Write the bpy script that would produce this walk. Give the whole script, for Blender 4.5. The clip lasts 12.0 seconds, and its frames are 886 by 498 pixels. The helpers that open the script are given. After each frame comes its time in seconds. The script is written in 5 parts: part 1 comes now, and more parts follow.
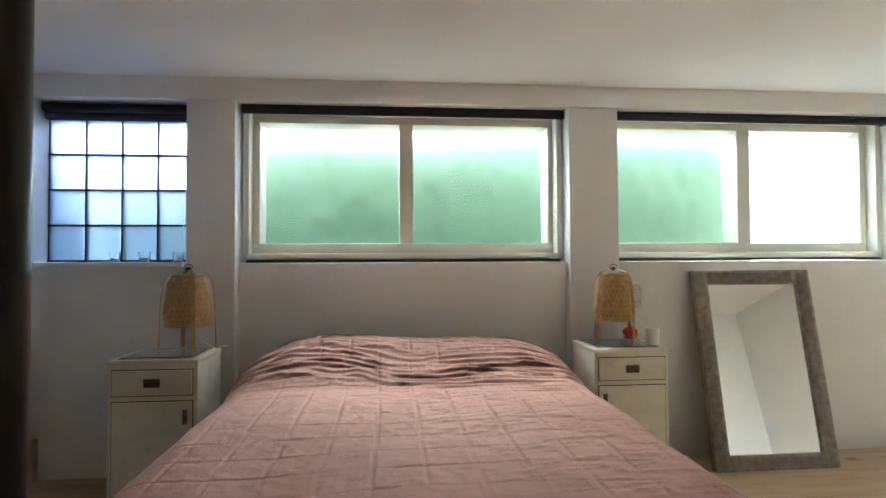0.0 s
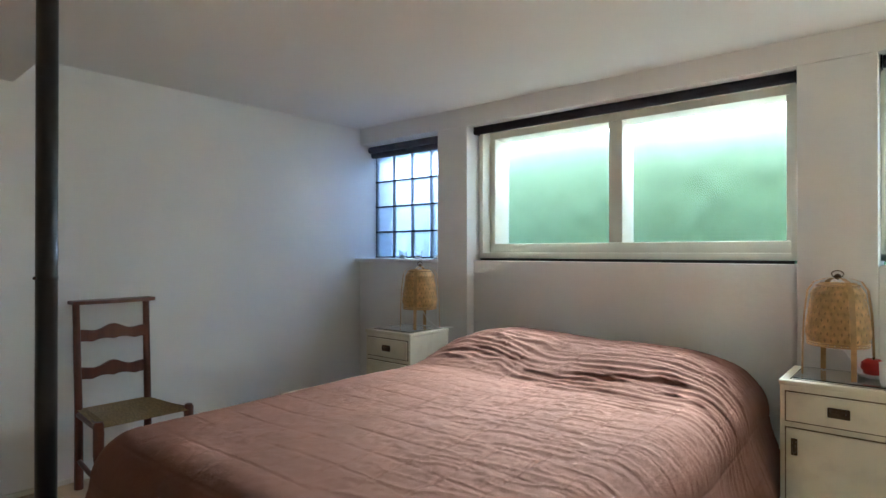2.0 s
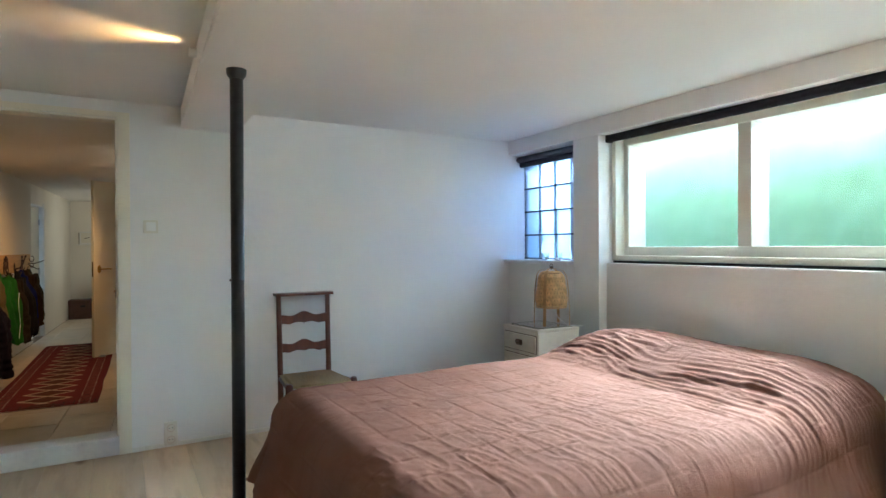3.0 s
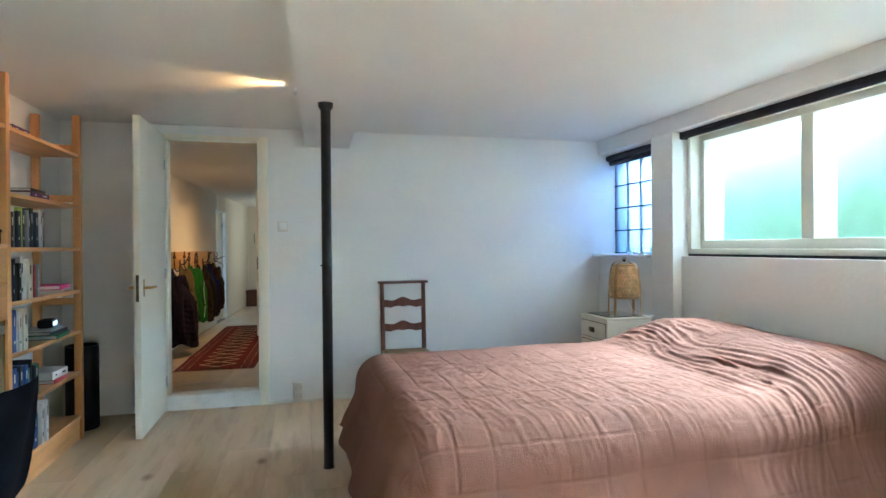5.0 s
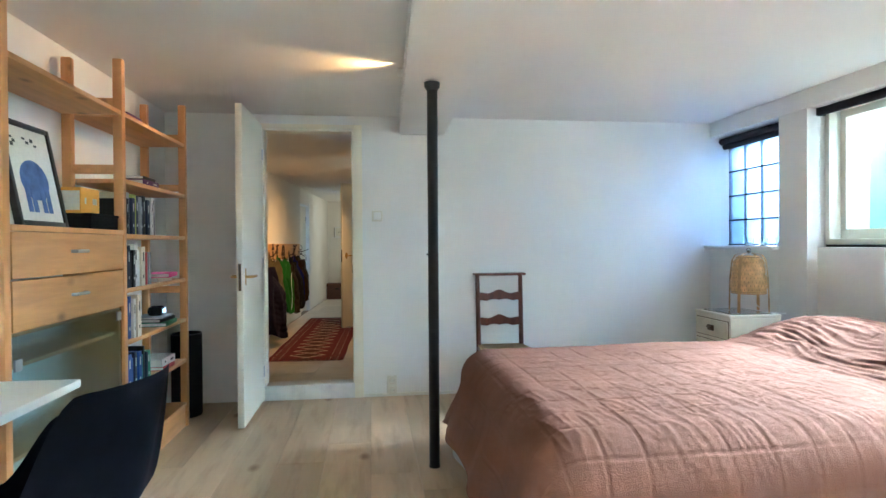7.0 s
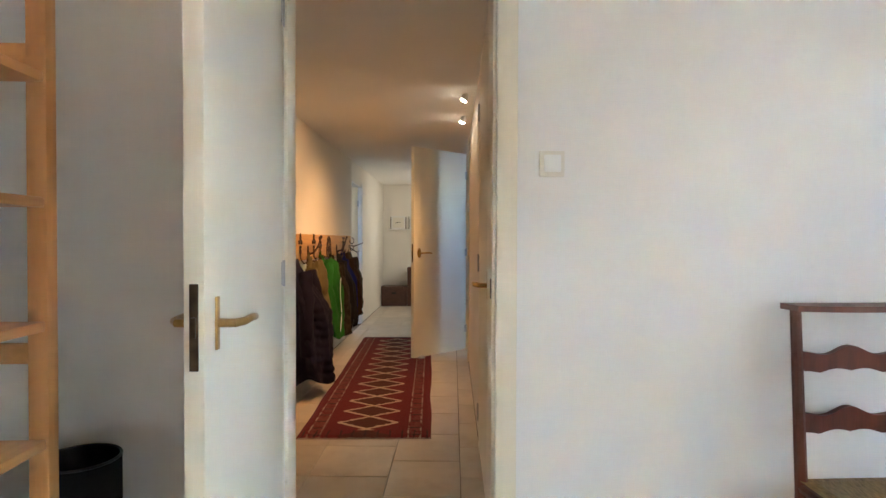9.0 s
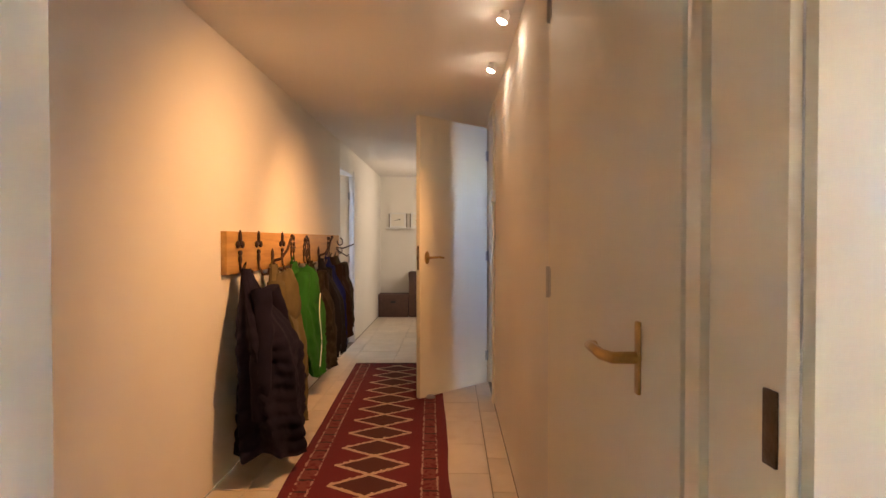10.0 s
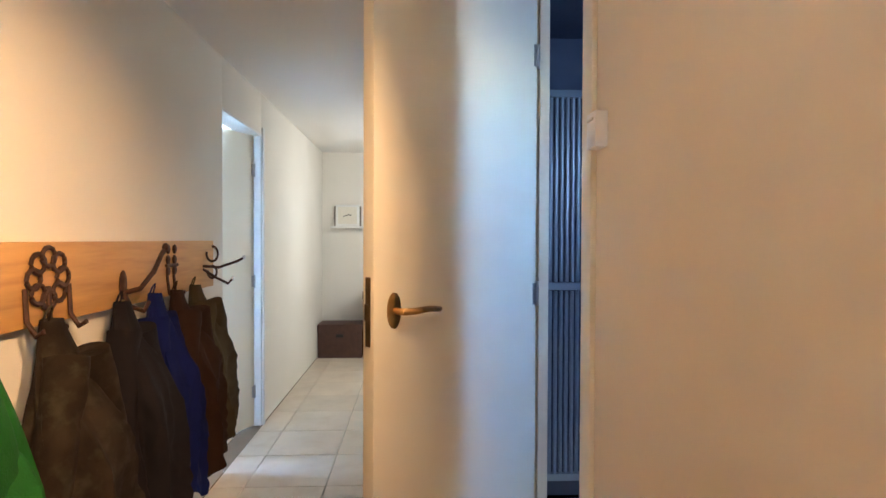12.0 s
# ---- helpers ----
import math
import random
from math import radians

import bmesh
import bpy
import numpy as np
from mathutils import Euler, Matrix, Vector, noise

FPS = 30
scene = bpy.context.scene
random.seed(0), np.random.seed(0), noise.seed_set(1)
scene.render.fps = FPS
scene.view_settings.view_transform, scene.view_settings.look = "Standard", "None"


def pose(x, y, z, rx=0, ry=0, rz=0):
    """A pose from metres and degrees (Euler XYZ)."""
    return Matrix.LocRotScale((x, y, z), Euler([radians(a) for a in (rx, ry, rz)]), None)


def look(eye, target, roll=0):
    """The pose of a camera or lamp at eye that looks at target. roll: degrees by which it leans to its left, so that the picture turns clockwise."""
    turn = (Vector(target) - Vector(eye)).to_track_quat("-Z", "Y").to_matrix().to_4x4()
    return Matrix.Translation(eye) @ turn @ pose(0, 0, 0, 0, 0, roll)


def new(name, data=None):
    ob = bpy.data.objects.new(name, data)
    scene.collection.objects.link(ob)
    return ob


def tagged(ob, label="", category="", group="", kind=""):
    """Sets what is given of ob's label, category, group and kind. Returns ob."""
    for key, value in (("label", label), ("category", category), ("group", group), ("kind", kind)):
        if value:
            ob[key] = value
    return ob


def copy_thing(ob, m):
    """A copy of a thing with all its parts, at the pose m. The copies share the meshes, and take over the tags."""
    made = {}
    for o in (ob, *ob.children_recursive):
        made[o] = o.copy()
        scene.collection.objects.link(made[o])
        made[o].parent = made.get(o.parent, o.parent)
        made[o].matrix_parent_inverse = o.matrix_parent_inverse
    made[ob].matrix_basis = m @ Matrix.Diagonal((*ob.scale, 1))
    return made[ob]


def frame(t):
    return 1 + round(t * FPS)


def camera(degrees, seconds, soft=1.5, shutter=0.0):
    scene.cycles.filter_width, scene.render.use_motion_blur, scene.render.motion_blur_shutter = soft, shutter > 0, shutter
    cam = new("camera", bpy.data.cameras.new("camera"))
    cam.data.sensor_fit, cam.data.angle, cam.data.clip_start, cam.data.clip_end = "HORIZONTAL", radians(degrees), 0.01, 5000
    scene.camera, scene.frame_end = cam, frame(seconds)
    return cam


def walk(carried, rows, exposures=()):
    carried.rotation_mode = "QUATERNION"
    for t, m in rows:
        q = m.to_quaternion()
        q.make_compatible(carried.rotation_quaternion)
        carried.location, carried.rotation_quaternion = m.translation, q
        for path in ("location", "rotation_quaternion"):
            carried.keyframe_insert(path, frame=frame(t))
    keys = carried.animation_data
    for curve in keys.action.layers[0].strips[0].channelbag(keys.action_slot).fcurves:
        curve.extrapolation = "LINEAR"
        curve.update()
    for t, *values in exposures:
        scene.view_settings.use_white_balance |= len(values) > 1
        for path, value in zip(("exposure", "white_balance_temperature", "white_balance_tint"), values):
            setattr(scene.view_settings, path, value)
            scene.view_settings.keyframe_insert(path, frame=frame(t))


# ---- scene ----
cam = camera(75.8, 12.0)
PATH = [
    (0, (-0.023, -0.024, 1.119), (0.166, 1.966, 1.167), -0.3),
    (0.5, (0.388, 0.083, 1.155), (0.132, 2.067, 1.191), -0.1),
    (1, (0.737, 0.21, 1.189), (0.142, 2.119, 1.202), 0.0),
    (1.5, (1.09, 0.238, 1.204), (0.087, 1.968, 1.214), 0.0),
    (2, (1.439, 0.189, 1.182), (0.148, 1.715, 1.191), -0.0),
    (2.5, (1.745, 0.222, 1.211), (0.183, 1.472, 1.212), -0.2),
    (3, (2.046, 0.278, 1.245), (0.302, 1.258, 1.235), -0.3),
    (4.8, (2.656, 0.589, 1.212), (0.719, 1.086, 1.204), -0.6),
    (5, (2.699, 0.566, 1.203), (0.758, 1.048, 1.196), -0.5),
    (5.5, (2.776, 0.517, 1.186), (0.822, 0.945, 1.179), -0.4),
    (6, (2.802, 0.473, 1.189), (0.841, 0.862, 1.179), -0.4),
    (6.5, (2.736, 0.417, 1.182), (0.763, 0.742, 1.17), -0.4),
    (7, (2.461, 0.381, 1.162), (0.476, 0.631, 1.143), -0.4),
    (7.2, (2.248, 0.363, 1.156), (0.261, 0.588, 1.133), -0.4),
    (8.8, (0.166, 0.021, 1.146), (-1.832, 0.11, 1.111), -0.1),
    (9, (-0.1, -0.01, 1.132), (-2.097, 0.092, 1.099), 0.2),
    (9.5, (-0.804, -0.041, 1.121), (-2.802, 0.064, 1.089), 0.1),
    (10, (-1.461, -0.061, 1.132), (-3.457, 0.045, 1.099), -0.0),
    (10.5, (-2.138, -0.061, 1.122), (-4.134, 0.055, 1.089), -0.1),
    (11, (-2.781, -0.095, 1.182), (-4.777, 0.035, 1.15), -0.0),
    (11.5, (-3.43, -0.032, 1.169), (-5.422, 0.14, 1.138), -0.3),
    (12, (-4.073, -0.009, 1.182), (-6.059, 0.231, 1.148), 0.2),
]
EXPOSURES = [(0.0, 4.2, 5800, 4), (1.5, 4.2, 5650, 1), (2.5, 4.65, 5450, 0), (3.0, 4.9, 5250, -2), (5.0, 5.2, 4950, -5), (7.2, 5.5, 4950, -4), (8.8, 5.8, 5450, 5), (9.5, 5.75, 5900, 10), (10.0, 5.95, 6300, 18), (11.0, 6.25, 5400, 9), (12.0, 6.45, 4850, 5)]
walk(cam, [(t, look(e, g, r)) for t, e, g, r in PATH], EXPOSURES)

# ---- world and large lights ----
world = bpy.data.worlds.new("world")
scene.world = world
world.use_nodes = True
_nt = world.node_tree
sky = _nt.nodes.new("ShaderNodeTexSky")
sky.sky_type = "NISHITA"
sky.sun_disc = False
sky.sun_elevation = radians(35)
sky.sun_rotation = radians(-9)
sky.air_density = 1.0
sky.dust_density = 0.8
_nt.links.new(sky.outputs[0], _nt.nodes["Background"].inputs[0])
_nt.nodes["Background"].inputs[1].default_value = 0.15


def lamp(name, kind, place, target, energy, colour, **more):
    data = bpy.data.lights.new(name, kind)
    data.energy, data.color = energy, colour
    if kind == "AREA":
        data.shape, data.size, data.size_y = "RECTANGLE", more["w"], more["h"]
    if kind == "SPOT":
        data.spot_size, data.spot_blend, data.shadow_soft_size = radians(more["cone"]), more.get("blend", 1.0), more.get("soft", 0.03)
    if kind == "SUN":
        data.angle = radians(more["angle"])
    ob = new(name, data)
    ob.matrix_world = look(place, target)
    return ob


lamp("sun", "SUN", (-1.6, 13, 7.0), (0, 3, 0), 1.5, (1.0, 0.97, 0.92), angle=35)
WARM = (1.0, 0.49, 0.17)
lamp("hall_spot_lamp_a", "SPOT", (-3.83, 0.12, 1.99), (-4.3, -1.12, 0.7), 1.75, WARM, cone=112)
lamp("hall_spot_lamp_b", "SPOT", (-4.53, 0.12, 1.99), (-5.45, -1.12, 0.92), 1.95, WARM, cone=66)
lamp("beam_spot_lamp", "SPOT", (-0.62, 0.53, 2.09), (-0.70, -0.9, 2.13), 1.6, WARM, cone=66)

# ---- materials ----
def mat(name, col, rough=0.6, metal=0.0, var=0.08, scale=6.0, bump=0.15, bscale=60.0, stretch=(1, 1, 1), dark=None, darkamount=0.0,
        random_var=0.0, sheen=0.0, coat=0.0):
    m = bpy.data.materials.new(name)
    m.use_nodes = True
    nt = m.node_tree
    b = nt.nodes["Principled BSDF"]
    b.inputs["Roughness"].default_value, b.inputs["Metallic"].default_value = rough, metal
    if sheen:
        b.inputs["Sheen Weight"].default_value = sheen
    if coat:
        b.inputs["Coat Weight"].default_value = coat
    tc = nt.nodes.new("ShaderNodeTexCoord")
    mp = nt.nodes.new("ShaderNodeMapping")
    mp.inputs["Scale"].default_value = stretch
    nt.links.new(tc.outputs["Object"], mp.inputs[0])
    vec = mp.outputs[0]
    if random_var:
        info = nt.nodes.new("ShaderNodeObjectInfo")
        mul = nt.nodes.new("ShaderNodeVectorMath")
        mul.operation = "MULTIPLY_ADD"
        comb = nt.nodes.new("ShaderNodeCombineXYZ")
        for i in range(3):
            nt.links.new(info.outputs["Random"], comb.inputs[i])
        nt.links.new(comb.outputs[0], mul.inputs[0])
        mul.inputs[1].default_value = (17, 31, 23)
        nt.links.new(vec, mul.inputs[2])
        vec = mul.outputs[0]
    n1 = nt.nodes.new("ShaderNodeTexNoise")
    n1.inputs["Scale"].default_value, n1.inputs["Detail"].default_value = scale, 6
    nt.links.new(vec, n1.inputs["Vector"])
    n2 = nt.nodes.new("ShaderNodeTexNoise")
    n2.inputs["Scale"].default_value, n2.inputs["Detail"].default_value = bscale, 4
    nt.links.new(vec, n2.inputs["Vector"])
    ramp = nt.nodes.new("ShaderNodeValToRGB")
    ramp.color_ramp.elements[0].position, ramp.color_ramp.elements[1].position = 0.3, 0.7
    ramp.color_ramp.elements[0].color = (*[max(0, c * (1 - var)) for c in col], 1)
    ramp.color_ramp.elements[1].color = (*[min(1, c * (1 + var)) for c in col], 1)
    nt.links.new(n1.outputs[0], ramp.inputs[0])
    out = ramp.outputs[0]
    if dark is not None:
        r2 = nt.nodes.new("ShaderNodeValToRGB")
        r2.color_ramp.elements[0].position, r2.color_ramp.elements[1].position = 0.5, 0.75
        r2.color_ramp.elements[0].color, r2.color_ramp.elements[1].color = (0, 0, 0, 1), (darkamount,) * 3 + (1,)
        n3 = nt.nodes.new("ShaderNodeTexNoise")
        n3.inputs["Scale"].default_value, n3.inputs["Detail"].default_value = scale * 2.3, 8
        nt.links.new(vec, n3.inputs["Vector"])
        nt.links.new(n3.outputs[0], r2.inputs[0])
        mx = nt.nodes.new("ShaderNodeMixRGB")
        mx.inputs[2].default_value = (*dark, 1)
        nt.links.new(r2.outputs[0], mx.inputs[0])
        nt.links.new(out, mx.inputs[1])
        out = mx.outputs[0]
    if random_var:
        hsv = nt.nodes.new("ShaderNodeHueSaturation")
        mr = nt.nodes.new("ShaderNodeMapRange")
        mr.inputs["To Min"].default_value, mr.inputs["To Max"].default_value = 1 - random_var, 1 + random_var
        nt.links.new(info.outputs["Random"], mr.inputs[0])
        nt.links.new(mr.outputs[0], hsv.inputs["Value"])
        nt.links.new(out, hsv.inputs["Color"])
        out = hsv.outputs[0]
    nt.links.new(out, b.inputs["Base Color"])
    bp = nt.nodes.new("ShaderNodeBump")
    bp.inputs["Strength"].default_value, bp.inputs["Distance"].default_value = bump, 0.01
    nt.links.new(n2.outputs[0], bp.inputs["Height"])
    nt.links.new(bp.outputs[0], b.inputs["Normal"])
    return m


def glass(name, col, rough, ior=1.45):
    m = bpy.data.materials.new(name)
    m.use_nodes = True
    b = m.node_tree.nodes["Principled BSDF"]
    b.inputs["Base Color"].default_value = (*col, 1)
    b.inputs["Roughness"].default_value, b.inputs["IOR"].default_value, b.inputs["Transmission Weight"].default_value = rough, ior, 1.0
    return m


def glow(name, col, strength):
    m = bpy.data.materials.new(name)
    m.use_nodes = True
    b = m.node_tree.nodes["Principled BSDF"]
    b.inputs["Base Color"].default_value = (*col, 1)
    b.inputs["Emission Color"].default_value, b.inputs["Emission Strength"].default_value = (*col, 1), strength
    return m


def woven(name, col):
    m = mat(name, col, 0.6, var=0.25, scale=30, bump=0.4, bscale=150)
    b = m.node_tree.nodes["Principled BSDF"]
    b.inputs["Transmission Weight"].default_value = 0.0
    return m


PLASTER = mat("plaster_white", (0.80, 0.79, 0.76), 0.85, var=0.025, scale=1.3, bump=0.12, bscale=35)
CEILING = mat("ceiling_white", (0.80, 0.78, 0.75), 0.9, var=0.02, scale=1.1, bump=0.08, bscale=25)
HALLWALL = mat("hall_plaster", (0.80, 0.77, 0.71), 0.85, var=0.025, scale=1.5, bump=0.05, bscale=40)
PAINT = mat("white_gloss_paint", (0.80, 0.78, 0.70), 0.35, var=0.03, scale=3, bump=0.05, bscale=20)
DOORPAINT = mat("door_paint", (0.78, 0.745, 0.625), 0.58, var=0.03, scale=2, bump=0.06, bscale=18)
CREAMGLOSS = mat("cream_gloss_paint", (0.80, 0.745, 0.60), 0.35, var=0.03, scale=3, bump=0.05, bscale=20)
SASHPAINT = mat("cream_sash_paint", (0.70, 0.68, 0.58), 0.4, var=0.05, scale=4, bump=0.06, bscale=22)
SILLWHITE = mat("sill_white", (0.78, 0.78, 0.77), 0.4, var=0.04, bump=0.05)
# black fill for the shade inside gaps and holes
GAPSHADE = mat("painted_gap_shade", (0.02, 0.02, 0.02), 0.8)
BLIND = mat("blind_fabric", (0.018, 0.017, 0.028), 0.7, var=0.2, bump=0.2, bscale=200)
PINE_FLOOR = mat("bleached_pine", (0.56, 0.415, 0.262), 0.45, var=0.12, scale=2.2, bump=0.06, bscale=30, stretch=(0.5, 3.2, 3.2), dark=(0.33, 0.20, 0.10), darkamount=0.55, random_var=0.14)
TILE = mat("cream_marble_tile", (0.66, 0.58, 0.47), 0.28, var=0.10, scale=4, bump=0.02, bscale=15, dark=(0.50, 0.38, 0.25), darkamount=0.4, random_var=0.06)
GROUT = mat("tile_grout", (0.22, 0.17, 0.12), 0.9)
STONE = mat("pale_marble", (0.68, 0.66, 0.62), 0.35, var=0.08, scale=5, bump=0.03, dark=(0.42, 0.42, 0.42), darkamount=0.4)
QUILT = mat("dusty_rose_cotton", (0.208, 0.102, 0.072), 0.85, var=0.10, scale=5, bump=0.35, bscale=260)
SHEET = mat("grey_blue_sheet", (0.36, 0.38, 0.43), 0.9, var=0.06, bump=0.2, bscale=120)
BEDWOOD = mat("bed_base", (0.25, 0.17, 0.12), 0.6)
DARKWOOD = mat("dark_stained_wood", (0.11, 0.028, 0.013), 0.38, var=0.35, scale=8, bump=0.1, bscale=50, stretch=(4, 4, 0.6))
RUSH = mat("rush_seat", (0.38, 0.26, 0.12), 0.8, var=0.35, scale=40, bump=0.6, bscale=110, stretch=(1, 4, 1))
BLACKPAINT = mat("black_gloss_paint", (0.008, 0.007, 0.008), 0.3, var=0.3, scale=12, bump=0.1, bscale=30)
CREAM = mat("cream_cabinet_paint", (0.66, 0.61, 0.48), 0.45, var=0.06, scale=5, bump=0.08, bscale=30, dark=(0.42, 0.36, 0.26), darkamount=0.35)
EDGEWEAR = mat("worn_paint_edge", (0.14, 0.10, 0.06), 0.7, var=0.4, scale=40)
BRASSDARK = mat("dark_brass", (0.09, 0.06, 0.035), 0.4, metal=0.8, var=0.3, scale=30)
BRASS = mat("aged_brass", (0.45, 0.29, 0.10), 0.3, metal=1.0, var=0.25, scale=25)
STEEL = mat("steel", (0.5, 0.5, 0.5), 0.35, metal=1.0, var=0.15)
BAMBOO = woven("bamboo", (0.76, 0.50, 0.22))
BAMBOOLEG = mat("bamboo_leg", (0.55, 0.34, 0.15), 0.5, var=0.2, scale=20)
PINE = mat("pine_shelf", (0.57, 0.27, 0.095), 0.45, var=0.14, scale=3.5, bump=0.06, bscale=40, stretch=(4, 4, 0.5), dark=(0.30, 0.13, 0.04), darkamount=0.3)
PINEH = mat("pine_board", (0.58, 0.29, 0.105), 0.45, var=0.16, scale=3.5, bump=0.06, bscale=40, stretch=(0.5, 4, 5), dark=(0.30, 0.13, 0.04), darkamount=0.3)
GREYMETAL = mat("grey_aluminium", (0.45, 0.46, 0.48), 0.35, metal=0.9)
NAVYFELT = mat("navy_felt", (0.005, 0.0055, 0.012), 0.95, var=0.2, scale=20, bump=0.08, bscale=500)
DESKWHITE = mat("white_desktop", (0.76, 0.77, 0.74), 0.3, var=0.03)
BLACKFABRIC = mat("black_fabric", (0.012, 0.012, 0.013), 0.9, var=0.2, bump=0.3, bscale=250)
PAPER = mat("paper", (0.75, 0.72, 0.64), 0.8, var=0.05, scale=60, bump=0.1, bscale=200)
PLASTIC = mat("cream_plastic", (0.72, 0.69, 0.60), 0.35, var=0.03)
WHITEPLASTIC = mat("white_plastic", (0.80, 0.80, 0.78), 0.35, var=0.02)
IRON = mat("rusty_iron", (0.055, 0.025, 0.016), 0.6, metal=0.5, var=0.4, scale=40, bump=0.3)
RACKWOOD = mat("rack_wood", (0.53, 0.30, 0.08), 0.5, var=0.22, scale=3, bump=0.1, bscale=40, stretch=(0.5, 4, 6), dark=(0.24, 0.09, 0.025), darkamount=0.5)
MIRROR = mat("mirror_silver", (0.92, 0.92, 0.90), 0.01, metal=1.0, var=0.0, bump=0.0)
FRAMEMETAL = mat("embossed_frame", (0.30, 0.265, 0.225), 0.5, metal=0.3, var=0.35, scale=30, bump=0.3, bscale=90)
PANE = glass("frosted_glass", (0.92, 0.97, 0.95), 0.21)
CLEAR = glass("clear_glass", (0.95, 0.97, 0.97), 0.03)
CABGLASS = glass("cabinet_glass", (0.62, 0.84, 0.88), 0.16)
# pipe casing paint, also the painted shade in the socket recesses
CASING_AND_RECESS = mat("brown_beige_paint_and_recess_shade", (0.60, 0.52, 0.43), 0.6)
BLOCK = glass("glass_block_glass", (0.36, 0.44, 0.60), 0.8)
MORTAR = mat("dark_joint", (0.03, 0.04, 0.07), 0.8)
LEAFMAT = mat("hedge_leaves", (0.105, 0.168, 0.078), 0.6, var=0.08, scale=9, bump=0.5, bscale=40)
GROUND = mat("outside_ground", (0.30, 0.28, 0.25), 0.9, var=0.2)
BATHWALL = mat("dark_blue_wall", (0.07, 0.08, 0.13), 0.6, var=0.1)
CARDBOARD = mat("brown_box", (0.085, 0.042, 0.032), 0.7, var=0.15, scale=20, bump=0.15)
RED = mat("red_glaze", (0.45, 0.02, 0.02), 0.3, var=0.15)
WAX = mat("wax", (0.85, 0.82, 0.75), 0.5)
SPOTLIT = glow("lit_spot_glass", (1.0, 0.80, 0.55), 4.5)



def knots(m, scale=2.6, flat=False):
    """Adds small dark knots to a board material."""
    nt = m.node_tree
    b = nt.nodes["Principled BSDF"]
    src = b.inputs["Base Color"].links[0].from_socket
    tc = nt.nodes.new("ShaderNodeTexCoord")
    mp = nt.nodes.new("ShaderNodeMapping")
    mp.inputs["Scale"].default_value = (0.6, 1, 1)
    vo = nt.nodes.new("ShaderNodeTexVoronoi")
    vo.inputs["Scale"].default_value = scale
    if flat:
        vo.voronoi_dimensions = "2D"
    rm = nt.nodes.new("ShaderNodeValToRGB")
    rm.color_ramp.elements[0].position, rm.color_ramp.elements[1].position = (0.015, 0.055) if flat else (0.03, 0.13)
    rm.color_ramp.elements[0].color, rm.color_ramp.elements[1].color = (0.8, 0.8, 0.8, 1), (0, 0, 0, 1)
    mx = nt.nodes.new("ShaderNodeMixRGB")
    mx.inputs[2].default_value = (0.20, 0.10, 0.04, 1)
    nt.links.new(tc.outputs["Object"], mp.inputs[0])
    nt.links.new(mp.outputs[0], vo.inputs["Vector"])
    nt.links.new(vo.outputs["Distance"], rm.inputs[0])
    nt.links.new(rm.outputs[0], mx.inputs[0])
    nt.links.new(src, mx.inputs[1])
    nt.links.new(mx.outputs[0], b.inputs["Base Color"])


for m in (QUILT, NAVYFELT, BLACKFABRIC):
    m.node_tree.nodes["Principled BSDF"].inputs["Specular IOR Level"].default_value = 0.15
knots(PINE_FLOOR, 1.45, True)
knots(PINE, 5.0)
knots(PINEH, 5.0)
# ---- shape helpers ----
def box(bm, x0, y0, z0, x1, y1, z1, bevel=0.0):
    t = bmesh.new()
    bmesh.ops.create_cube(t, size=1)
    for v in t.verts:
        v.co = Vector(((x0 + x1) / 2 + v.co.x * (x1 - x0), (y0 + y1) / 2 + v.co.y * (y1 - y0), (z0 + z1) / 2 + v.co.z * (z1 - z0)))
    if bevel:
        bmesh.ops.bevel(t, geom=t.edges[:], offset=bevel, segments=2, affect="EDGES", profile=0.6)
    merge(bm, t)
    return bm


def merge(bm, t, m=None):
    if m is not None:
        bmesh.ops.transform(t, matrix=m, verts=t.verts[:])
    me = bpy.data.meshes.new("tmp")
    t.to_mesh(me)
    t.free()
    bm.from_mesh(me)
    bpy.data.meshes.remove(me)


def tube(bm, pts, r, seg=8, r1=None, closed=False):
    pts = [Vector(p) for p in pts]
    n = len(pts)
    rings = []
    up = Vector((0.31, 0.17, 0.93)).normalized()
    for i, p in enumerate(pts):
        d = (pts[min(i + 1, n - 1)] - pts[max(i - 1, 0)])
        if closed:
            d = pts[(i + 1) % n] - pts[i - 1]
        d.normalize()
        a = d.cross(up)
        if a.length < 1e-4:
            a = d.cross(Vector((1, 0, 0)))
        a.normalize()
        b = d.cross(a)
        rr = r if r1 is None else r + (r1 - r) * i / max(1, n - 1)
        rings.append([bm.verts.new(p + a * math.cos(6.28318 * k / seg) * rr + b * math.sin(6.28318 * k / seg) * rr) for k in range(seg)])
    for i in range(n if closed else n - 1):
        A, B = rings[i], rings[(i + 1) % n]
        for k in range(seg):
            bm.faces.new((A[k], A[(k + 1) % seg], B[(k + 1) % seg], B[k]))
    if not closed:
        bm.faces.new(rings[0][::-1])
        bm.faces.new(rings[-1])
    return bm


def lathe(bm, prof, seg=24, cx=0, cy=0, cap=True):
    rings = [[bm.verts.new((cx + r * math.cos(6.28318 * k / seg), cy + r * math.sin(6.28318 * k / seg), z)) for k in range(seg)] for r, z in prof]
    for A, B in zip(rings, rings[1:]):
        for k in range(seg):
            bm.faces.new((A[k], A[(k + 1) % seg], B[(k + 1) % seg], B[k]))
    if cap:
        bm.faces.new(rings[0][::-1])
        bm.faces.new(rings[-1])
    return bm


